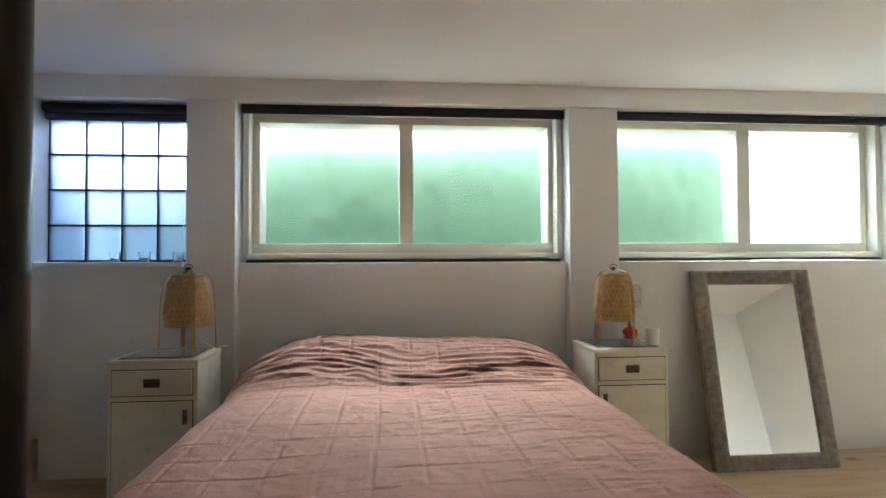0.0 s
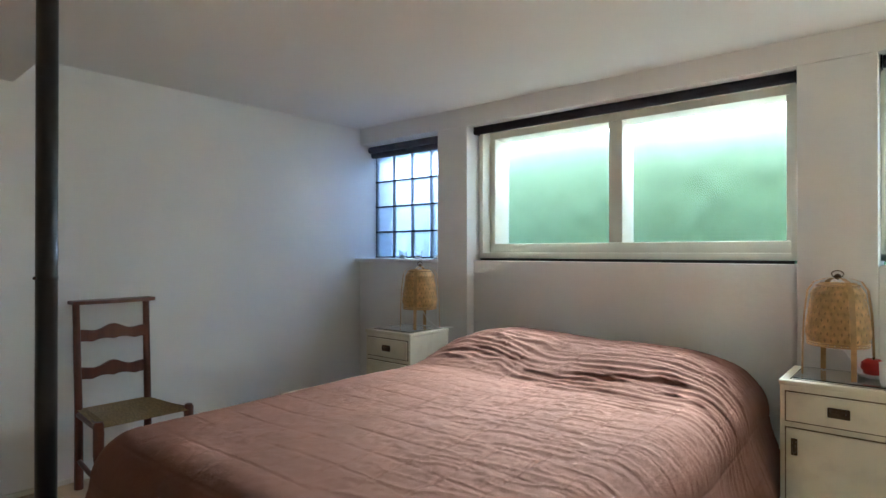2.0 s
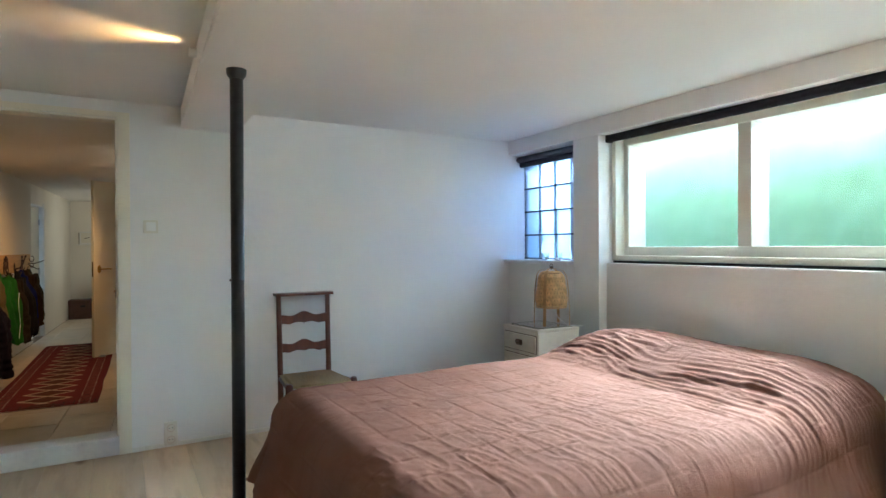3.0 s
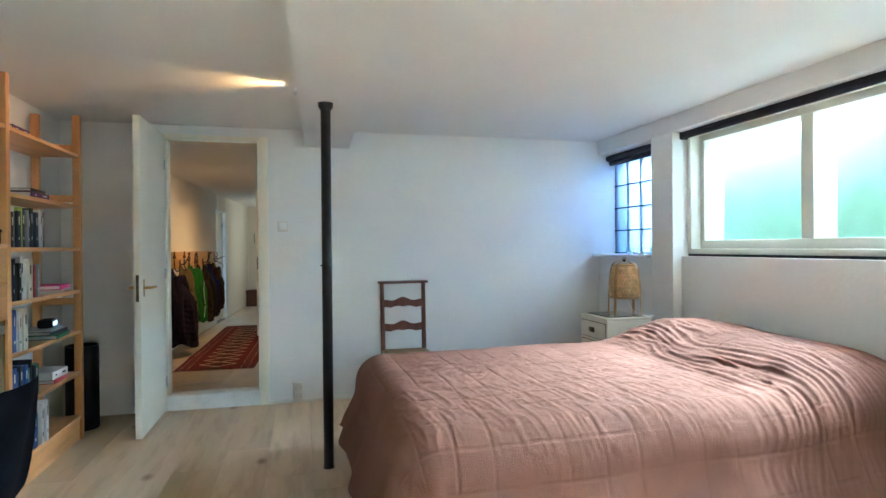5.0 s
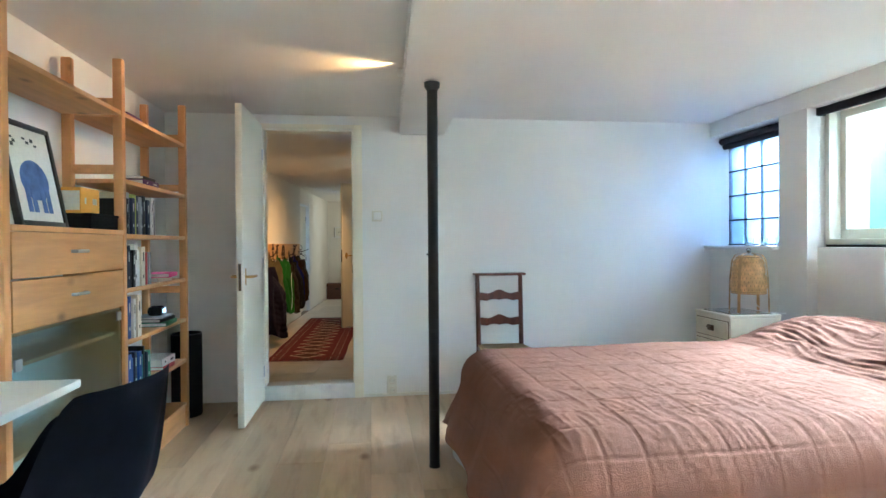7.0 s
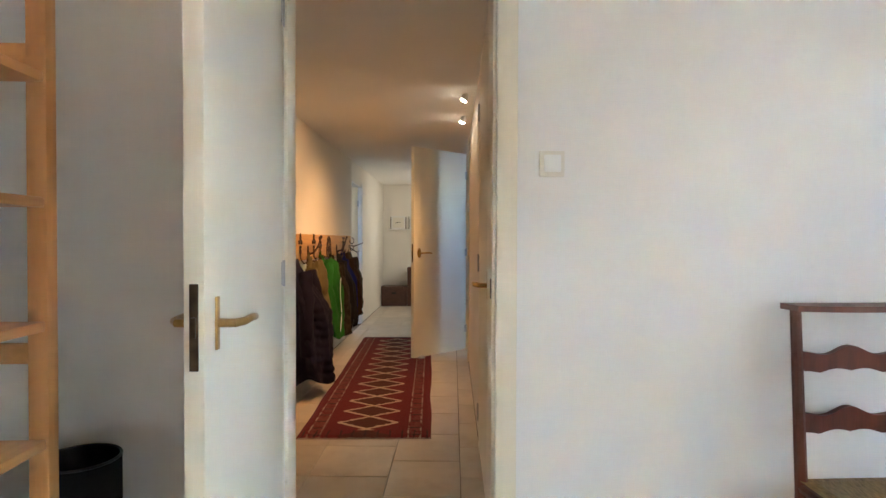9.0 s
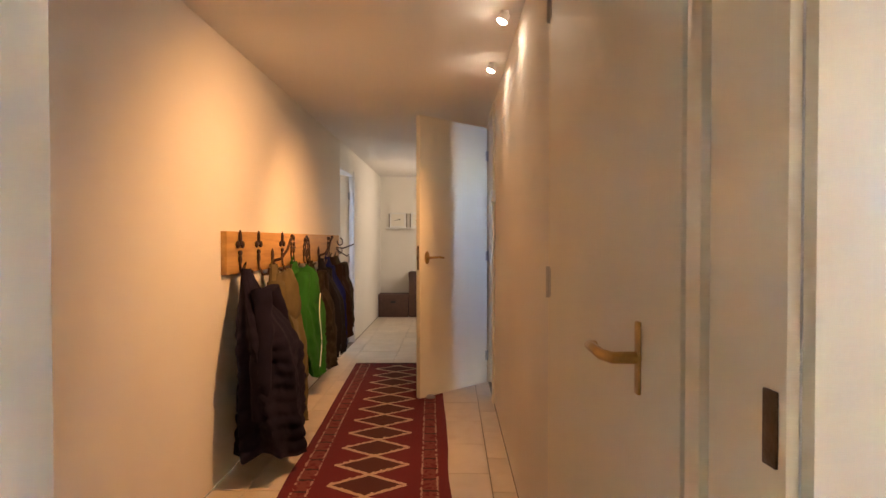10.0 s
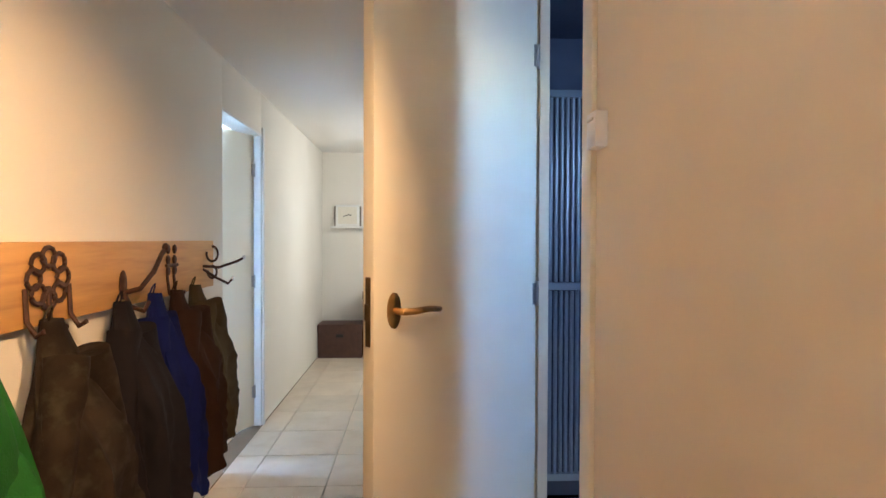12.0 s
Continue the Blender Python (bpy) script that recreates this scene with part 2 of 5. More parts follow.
def ball(bm, c, r, sx=1, sy=1, sz=1, seg=12):
    t = bmesh.new()
    bmesh.ops.create_uvsphere(t, u_segments=seg, v_segments=max(6, seg // 2), radius=r)
    merge(bm, t, Matrix.Translation(c) @ Matrix.Diagonal((sx, sy, sz, 1)))
    return bm


def grid_mesh(bm, P):
    """A sheet from an array of points, rows by columns."""
    n, m = P.shape[:2]
    vs = [[bm.verts.new(P[i, j]) for j in range(m)] for i in range(n)]
    for i in range(n - 1):
        for j in range(m - 1):
            bm.faces.new((vs[i][j], vs[i][j + 1], vs[i + 1][j + 1], vs[i + 1][j]))
    return bm


def obj(name, bm, material, smooth=35):
    bmesh.ops.recalc_face_normals(bm, faces=bm.faces[:])
    me = bpy.data.meshes.new(name)
    bm.to_mesh(me)
    bm.free()
    me.materials.append(material)
    if smooth:
        me.shade_smooth()
        me.set_sharp_from_angle(angle=radians(smooth))
    return new(name, me)


def part(name, bm, material, parent, label="", smooth=35):
    ob = obj(name, bm, material, smooth)
    ob.parent = parent
    if label:
        tagged(ob, label)
    return ob


def thing(name, m, label, category, group=""):
    ob = new(name)
    ob.empty_display_size = 0.1
    ob.matrix_basis = m
    return tagged(ob, label, category, group)


def structure(name, boxes, material, label, category, bevel=0.0):
    bm = bmesh.new()
    for b in boxes:
        box(bm, *b, bevel=bevel)
    return tagged(obj(name, bm, material), label, category, kind="structure")


def vnoise(x, y, seed=0):
    """Smooth value noise on arrays."""
    rng = np.random.RandomState(seed)
    T = rng.rand(64, 64)
    xi, yi = np.floor(x).astype(int), np.floor(y).astype(int)
    fx, fy = x - xi, y - yi
    fx, fy = fx * fx * (3 - 2 * fx), fy * fy * (3 - 2 * fy)
    g = lambda a, b: T[a % 64, b % 64]
    return (g(xi, yi) * (1 - fx) + g(xi + 1, yi) * fx) * (1 - fy) + (g(xi, yi + 1) * (1 - fx) + g(xi + 1, yi + 1) * fx) * fy - 0.5


def smooth(a, b, x):
    t = np.clip((x - a) / (b - a), 0, 1)
    return t * t * (3 - 2 * t)

# ---- the setting ----
W, N, S, EAST, CEIL = -1.9, 3.14, -1.10, 4.68, 2.13
HL, HR, HEND, HCEIL, WT = -1.135, 0.245, -10.05, 2.09, 0.12
DL, DR, DTOP = -0.415, 0.25, 2.025

structure("wall_north", [
    (W - 0.12, N, 2.01, EAST, 3.515, 2.3), (W - 0.12, N, 0, -1.107, 3.515, 1.105), (-1.107, N, 0, -0.851, 3.515, 2.01),
    (-0.851, 3.21, 0, 1.006, 3.515, 1.122), (1.006, N, 0, 1.295, 3.515, 2.01), (1.295, N, 0, 3.05, 3.515, 1.122), (3.05, N, 0, 3.42, 3.515, 2.01), (3.42, N, 0, 4.50, 3.515, 1.122), (4.50, N, 0, EAST + 0.12, 3.515, 2.01)],
    PLASTER, "white plastered wall with deep window openings", "wall", bevel=0.006)
structure("wall_west", [(W - WT, DR, 0, W, 3.55, 2.3), (W - WT, S - 0.12, 0, W, DL, 2.3), (W - WT, DL, DTOP, W, DR, 2.3)],
          PLASTER, "white plastered wall with a doorway", "wall")
structure("wall_south", [(W, S - 0.12, 0, EAST + 0.12, S, 2.3)], PLASTER, "white plastered wall behind the bookcase", "wall")
structure("wall_east", [(EAST, S, 0, EAST + 0.12, N, 2.3)], PLASTER, "plain white plastered wall", "wall")
structure("ceiling", [(W, S, CEIL, EAST, N, CEIL + 0.12)], CEILING, "white plastered ceiling", "ceiling")
bm = bmesh.new()
_v = [bm.verts.new(p) for p in ((W, 0.60, 1.995), (W, 0.945, 1.995), (EAST, 0.771, 1.995), (EAST, 0.398, 1.995),
                                (W, 0.60, CEIL), (W, 0.945, CEIL), (EAST, 0.771, CEIL), (EAST, 0.398, CEIL))]
for q in ((0, 1, 2, 3), (4, 7, 6, 5), (0, 4, 5, 1), (1, 5, 6, 2), (2, 6, 7, 3), (3, 7, 4, 0)):
    bm.faces.new([_v[i] for i in q])
bmesh.ops.bevel(bm, geom=bm.edges[:], offset=0.008, segments=2, affect="EDGES")
tagged(obj("ceiling_beam", bm, CEILING), "white plastered beam under the ceiling", "beam", kind="structure")

# hall
structure("hall_wall_left", [(-6.93, HL - 0.12, 0, -1.84, HL, 2.3), (HEND, HL - 0.12, 0, -7.66, HL, 2.3), (-7.66, HL - 0.12, 1.84, -6.93, HL, 2.3)],
          HALLWALL, "cream plastered hall wall with a doorway", "wall", bevel=0.004)
# holds an unseen closed recess, added for the hall end fill lamp
structure("hall_wall_right", [(-2.06, HR, 0, -1.96, HR + 0.12, 2.3), (-5.385, HR, 0, -3.08, HR + 0.12, 2.3), (-3.08, HR, 2.03, -2.06, HR + 0.12, 2.3),
                              (-8.35, HR, 0, -6.4, HR + 0.12, 2.3), (-6.4, HR, 0, -5.93, HR + 0.03, 2.3), (HEND, HR, 0, -9.15, HR + 0.12, 2.3), (-9.15, HR, 0, -8.35, HR + 0.12, 0.75), (-9.15, HR, 1.95, -8.35, HR + 0.12, 2.3), (-9.3, HR + 0.13, 0.6, -8.2, HR + 0.16, 2.1), (-5.93, HR, 2.03, -5.385, HR + 0.12, 2.3)],
          HALLWALL, "cream plastered hall wall with two doorways and an added lamp recess", "wall", bevel=0.004)
structure("hall_wall_end", [(HEND - 0.12, HL - 0.12, 0, HEND, HR + 0.12, 2.3)], HALLWALL, "cream plastered end wall of the hall", "wall")
structure("hall_ceiling", [(HEND, HL, HCEIL, -1.86, HR, HCEIL + 0.12)], CEILING, "white hall ceiling", "ceiling")
structure("hall_floor", [(HEND, HL - 0.12, -0.12, -1.93, HR + 0.12, -0.012)], GROUT, "grouted bed of the hall tiles", "floor")
structure("hall_wall_inner", [(W - WT - 0.004, HL, 0, W - WT, DL - 0.05, HCEIL)], HALLWALL, "cream hall side of the bedroom wall", "wall")
# room behind the left doorway and the room behind the right one, plain closing walls
structure("side_room", [(-8.4, -3.0, -0.1, -6.2, HL - 0.12, -0.005), (-8.4, -3.0, 2.1, -6.2, HL - 0.12, 2.2), (-8.5, -3.0, 0, -8.4, HL - 0.12, 2.2),
                        (-6.2, -3.0, 0, -6.1, HL - 0.12, 2.2), (-8.4, -3.1, 0, -7.9, -3.0, 2.2), (-6.7, -3.1, 0, -6.2, -3.0, 2.2),
                        (-7.9, -3.1, 0, -6.7, -3.0, 0.9), (-7.9, -3.1, 2.0, -6.7, -3.0, 2.2)],
          PLASTER, "plain white side room with a window opening", "room")
structure("wash_room", [(-6.6, HR + 0.02, -0.1, -4.3, 1.9, -0.015), (-6.6, HR + 0.02, 2.1, -4.3, 1.9, 2.2), (-6.7, HR + 0.12, 0, -6.6, 1.9, 2.2), (-4.3, HR + 0.12, 0, -4.2, 1.9, 2.2),
                        (-6.7, 1.9, 0, -4.75, 2.0, 2.2), (-4.75, 1.9, 0, -4.2, 2.0, 1.64), (-4.75, 1.9, 1.9, -4.2, 2.0, 2.2)],
          BATHWALL, "plain dark blue wash room with a window opening", "room")
lamp("side_room_daylight", "AREA", (-7.3, -2.96, 1.45), (-7.3, 0, 1.2), 0.62, (0.80, 0.88, 1.0), w=1.2, h=1.1)
lamp("wash_room_daylight", "AREA", (-4.52, 1.88, 1.77), (-5.5, 0, 1.1), 0.14, (0.66, 0.80, 1.0), w=0.44, h=0.24)
# last lamp is an added warm fill, out of view, brightening the hall's end
lamp("hall_end_fill", "AREA", (-8.75, HR + 0.11, 1.35), (-9.1, -1.0, 1.1), 0.34, (1.0, 0.80, 0.56), w=0.7, h=1.1)

# outside: ground and hedge
structure("ground", [(-80, 3.55, 0.55, 80, 200, 0.6)], GROUND, "pale paved ground outside the windows", "ground")
nx, nz = 150, 34
u, v = np.meshgrid(np.linspace(-2.3, 2.76, nx), np.linspace(0, 1, nz))
top = 2.08 + 0.05 * vnoise(u * 3.1, u * 0 + 3, 5) + 0.06 * vnoise(u * 11, u * 0 + 9, 6)
P = np.zeros((nz, nx, 3))
P[..., 0] = u + 0.03 * vnoise(u * 12, v * 20, 1)
P[..., 1] = 4.15 + 0.35 * np.maximum(0, v - 0.7) + 0.02 * vnoise(u * 5, v * 8, 2) + 0.03 * vnoise(u * 16, v * 22, 3)
P[..., 2] = 0.6 + (top - 0.6) * np.minimum(1, v / 0.8) + 0.02 * vnoise(u * 20, v * 20, 4)
bm = bmesh.new()
grid_mesh(bm, P)
t = bmesh.new()
P2 = P[-1:].repeat(2, 0).copy()
P2[1, :, 1] += 0.5
P2[1, :, 2] -= 1.3
grid_mesh(t, P2)
merge(bm, t)
tagged(obj("hedge", bm, LEAFMAT), "dense clipped green hedge outside the windows", "hedge", kind="stuff")

# bedroom door casing, threshold, pipe casing
structure("door_casing", [(W, DR, 0, W + 0.016, DR + 0.066, DTOP + 0.035), (W, DL - 0.05, 0, W + 0.016, DL, DTOP + 0.035), (W, DL, DTOP, W + 0.016, DR, DTOP + 0.035),
                          (W - WT, DR - 0.012, 0.11, W, DR, DTOP), (W - WT, DL, 0.11, W, DL + 0.012, DTOP), (W - WT, DL + 0.012, DTOP - 0.012, W, DR - 0.012, DTOP)],
          CREAMGLOSS, "cream painted door casing of the bedroom", "door frame", bevel=0.003)
structure("threshold", [(W - 0.135, DL, -0.01, W + 0.008, DR, 0.085), (W - 0.14, DL, 0.085, W + 0.014, DR, 0.11)], STONE, "raised pale marble threshold in the doorway", "threshold", bevel=0.004)
structure("pipe_casing", [(W, 2.42, 0, W + 0.06, N, 0.22)], CASING_AND_RECESS, "low brownish pipe casing along the wall", "pipe casing", bevel=0.004)
structure("baseboard", [(W, DR + 0.066, 0, W + 0.012, 2.42, 0.025)], PAINT, "thin white painted floor trim along the wall", "trim", bevel=0.002)
structure("window_sill", [(W, 3.085, 1.105, -1.107, 3.32, 1.13)], SILLWHITE, "white window sill under the glass blocks", "sill", bevel=0.004)


def strip_window(name, xs, label):
    """A timber window with two frosted panes between the openings' edges xs = left, pane edges, right."""
    l, a, b, c, d, r = xs
    z0, z1, zb, zt = 1.234, 1.935, 1.14, 2.01
    w = thing(name, Matrix.Identity(4), label, "window")
    w["kind"] = "structure"
    bm = bmesh.new()
    for q in ((l, zb, r, zb + 0.035), (l, zt - 0.03, r, zt), (l, zb, l + 0.035, zt), (r - 0.035, zb, r, zt)):
        box(bm, q[0], 3.255, q[1], q[2], 3.50, q[3], bevel=0.004)
    part("outer_frame", bm, SASHPAINT, w)
    bm = bmesh.new()
    for q in ((l + 0.035, zb + 0.035, r - 0.035, z0), (l + 0.035, z1, r - 0.035, zt - 0.03), (l + 0.035, z0, a, z1), (b, z0, c, z1), (d, z0, r - 0.035, z1)):
        box(bm, q[0], 3.335, q[1], q[2], 3.505, q[3], bevel=0.005)
    part("sash_frame", bm, SASHPAINT, w)
    for p, q in ((a, b), (c, d)):
        bm = bmesh.new()
        box(bm, p - 0.004, 3.484, z0 - 0.004, q + 0.004, 3.490, z1 + 0.004)
        pane = part("pane", bm, PANE, w, "frosted glass pane", smooth=0)
        pane.visible_shadow = False
    # solid black strip, painted in for the shade under the frame
    bm = bmesh.new()
    box(bm, l + 0.02, 3.245, 1.124, r - 0.02, 3.27, 1.139)
    part("gap_shade_strip", bm, GAPSHADE, w)
    bl = thing(name.replace("window", "roller_blind"), Matrix.Identity(4), "rolled-up dark roller blind at the window head", "roller blind", "roller blinds")
    bm = bmesh.new()
    tube(bm, [(l + 0.012, 3.225, 1.985), (r - 0.012, 3.225, 1.985)], 0.027, 14)
    part("fabric_roll", bm, BLIND, bl)
    bm = bmesh.new()
    box(bm, l + 0.012, 3.195, 1.952, r - 0.012, 3.207, 1.968, bevel=0.003)
    part("bottom_bar", bm, BLIND, bl)
    for x in (l + 0.004, r - 0.01):
        bm = bmesh.new()
        box(bm, x, 3.19, 1.955, x + 0.006, 3.255, 2.008, bevel=0.002)
        part("bracket", bm, BLACKPAINT, bl)
    bm = bmesh.new()
    tube(bm, [(l + 0.02, 3.20, 1.95), (l + 0.022, 3.20, 1.5), (l + 0.02, 3.205, 1.16)], 0.0016, 5)
    part("pull_cord", bm, WHITEPLASTIC, bl)


strip_window("window_1", (-0.84, -0.763, 0.039, 0.121, 0.934, 1.0), "cream timber window with two frosted panes")
strip_window("window_2", (1.297, 1.36, 2.145, 2.233, 2.972, 3.048), "cream timber window with two frosted panes above the mirror")

# unseen window, inferred from the bright mirror; lights the room's east part
strip_window("window_4", (3.422, 3.487, 3.92, 4.00, 4.435, 4.498), "cream timber window with two frosted panes past the mirror")

# glass block window
gw = thing("window_3", Matrix.Identity(4), "window of square frosted glass blocks with dark joints", "window")
gw["kind"] = "structure"
bm = bmesh.new()
for i in range(5):
    box(bm, -1.898 + 0.192 * i, 3.309, 1.135, -1.888 + 0.192 * i, 3.341, 1.93)
for j in range(5):
    box(bm, -1.90, 3.306, 1.132 + 0.1975 * j, -1.11, 3.344, 1.144 + 0.1975 * j)
part("joints", bm, MORTAR, gw)
bm = bmesh.new()
box(bm, W, 3.30, 1.93, -1.107, 3.40, 2.01)
part("head_board", bm, PAINT, gw)
bm = bmesh.new()
box(bm, -0.0915, -0.022, -0.0935, 0.0915, 0.022, 0.0935, bevel=0.006)
first = part("glass_block", bm, BLOCK, gw)
first.location = (-1.797, 3.325, 1.138 + 0.0985)
for i in range(4):
    for j in range(4):
        if i or j:
            o = new("glass_block", first.data)
            o.parent = gw
            o.location = (-1.797 + 0.192 * i, 3.325, 1.2365 + 0.1975 * j)
bl = thing("roller_blind", Matrix.Identity(4), "rolled-up dark roller blind above the glass blocks", "roller blind", "roller blinds")
for nm, y, z, r in (("fabric_roll", 3.235, 1.975, 0.026), ("bottom_bar", 3.262, 1.935, 0.022)):
    bm = bmesh.new()
    tube(bm, [(W + 0.015, y, z), (-1.112, y, z)], r, 14)
    part(nm, bm, BLIND, bl)
bm = bmesh.new()
tube(bm, [(-1.125, 3.215, 1.94), (-1.13, 3.2, 1.5), (-1.145, 3.2, 1.2)], 0.0016, 5)
part("pull_cord", bm, WHITEPLASTIC, bl)

# ---- bedroom things ----
def bed():
    b = thing("bed", pose(0.07, 2.0, 0), "low double bed under a rumpled dusty rose quilt", "bed")
    bm = bmesh.new()
    box(bm, -0.78, -1.0, 0.10, 0.78, 1.12, 0.27, bevel=0.01)
    part("bed_base", bm, BEDWOOD, b)
    for x in (-0.7, 0.7):
        for y in (-0.9, 1.0):
            bm = bmesh.new()
            box(bm, x - 0.03, y - 0.03, 0, x + 0.03, y + 0.03, 0.10, bevel=0.004)
            part("leg", bm, BEDWOOD, b)
    bm = bmesh.new()
    box(bm, -0.77, -1.0, 0.27, 0.77, 1.12, 0.50, bevel=0.05)
    part("mattress", bm, SHEET, b)

    def drape(a, y0, ytop, r, lim, step, base, quilted):
        us = np.arange(-(a + lim), a + lim + 1e-6, step)
        vs = np.arange(y0 - lim, ytop + 1e-6, step)
        U, V = np.meshgrid(us, vs)
        ou, ov = np.maximum(0, np.abs(U) - (a - r)), np.maximum(0, (y0 + r) - V)
        d = np.hypot(ou, ov) + 1e-9
        if lim > 0.4:
            keep = lim + r - 0.12 * np.clip(ou * ov * 8, 0, 1)
            d2 = np.minimum(d, keep)
        else:
            d2 = np.minimum(d, lim + r)
        hor = r * np.sin(np.minimum(d2 / r, 1.5708))
        drop = np.where(d2 < r * 1.5708, r * (1 - np.cos(np.minimum(d2 / r, 1.5708))), r + d2 - r * 1.5708)
        ang = np.arctan2(ov, ou)
        along = V * (ou > ov) + U * (ou <= ov)
        fold = 0.016 * np.sin(along * 11 + 2.5 * vnoise(along * 3, along * 0, 7)) * smooth(0.05, 0.45, drop) + 0.03 * np.sin(ang * 8) * smooth(0.08, 0.4, drop) * (ou > 0) * (ov > 0)
        hor = hor + fold + 0.10 * smooth(0.15, 0.5, drop) * (d > 0)
        du, dv = ou / d, ov / d
        X = np.sign(U) * np.minimum(np.abs(U), a - r) + np.sign(U) * du * hor
        Y = np.maximum(V, y0 + r) - dv * hor
        # height of the top: pillows at the head, slack towards the sides
        hump = smooth(0.35, 0.80, V) * (0.115 + 0.045 * np.exp(-((U + 0.35) / 0.35) ** 2) + 0.02 * np.exp(-((U - 0.35) / 0.3) ** 2)) * (1 - 0.55 * smooth(0.50, 0.85, np.abs(U)))
        hump = hump * (1 - 0.18 * smooth(0.92, 1.12, V))
        Z = base + hump - drop + 0.025 * vnoise(U * 2.2, V * 2.2, 11) + 0.015 * np.exp(-(U / 0.6) ** 2)
        if quilted:
            flat = np.exp(-(drop / 0.5) ** 2)
            p = 0.135
            qu, qv = U + 0.012 * vnoise(U * 4, V * 4, 21), V + 0.012 * vnoise(U * 4, V * 4, 22)
            cell = np.minimum(np.abs(np.sin(np.pi * qu / p)), np.abs(np.sin(np.pi * qv / p)))
            puff = 0.006 * np.minimum(1, cell * 11) ** 0.7
            head = smooth(0.28, 0.50, V + 0.18 * U) * (1 - 0.45 * smooth(0.98, 1.1, V))
            wave = V * 74 + 7 * vnoise(U * 2.4, V * 5, 31) + U * 6.0
            ripple = head * (0.010 * (0.5 - np.abs(np.sin(wave * 1.2 + 3.5 * vnoise(U * 9, V * 12, 35)))) * (0.55 + vnoise(U * 4, V * 7, 44)) + 0.012 * vnoise(U * 5, V * 50, 32))
            ripple += 0.020 * (0.5 - np.abs(vnoise(U * 1.6 + 3, V * 11 + U * 2.0, 33))) ** 6 * 30 * smooth(0.25, 0.5, V) * (1 - smooth(0.75, 0.95, V))
            patch = smooth(-0.15, 0.2, vnoise(U * 2.3 + 5, V * 2.3, 38)) * (1 - head)
            crease = 0.5 - np.abs(vnoise(U * 6 + V * 4, V * 40 - U * 7, 39)) * 2
            ripple += 0.016 * np.maximum(0, crease) ** 2 * patch * smooth(-0.45, 0.15, U)
            ripple += 0.004 * vnoise(U * 9, V * 11, 36) + 0.0025 * vnoise(U * 30, V * 24, 37) + 0.002 * vnoise(U * 60, V * 52, 40)
            side = np.clip(drop / 0.25, 0, 1)
            Z = Z + (puff + ripple) * (1 - side) * flat
            X = X + np.sign(U) * du * (puff + ripple * 0.35) * side
            Y = Y - dv * (puff + ripple * 0.35) * side
        Z = np.maximum(Z, 0.03 + 0.004 * vnoise(U * 9, V * 9, 3))
        return np.stack([X, Y, Z], -1)

    bm = bmesh.new()
    grid_mesh(bm, drape(0.80, -1.10, 1.09, 0.13, 0.40, 0.03, 0.525, False))
    part("sheet", bm, SHEET, b, "pale grey-blue undersheet hanging below the quilt")
    P = drape(0.83, -1.14, 1.11, 0.16, 0.36, 0.0065, 0.575, True)
    bm = bmesh.new()
    grid_mesh(bm, P)
    q = part("quilt", bm, QUILT, b, "dusty rose quilted bedspread with stitched squares", smooth=0)
    q.data.shade_smooth()


bed()


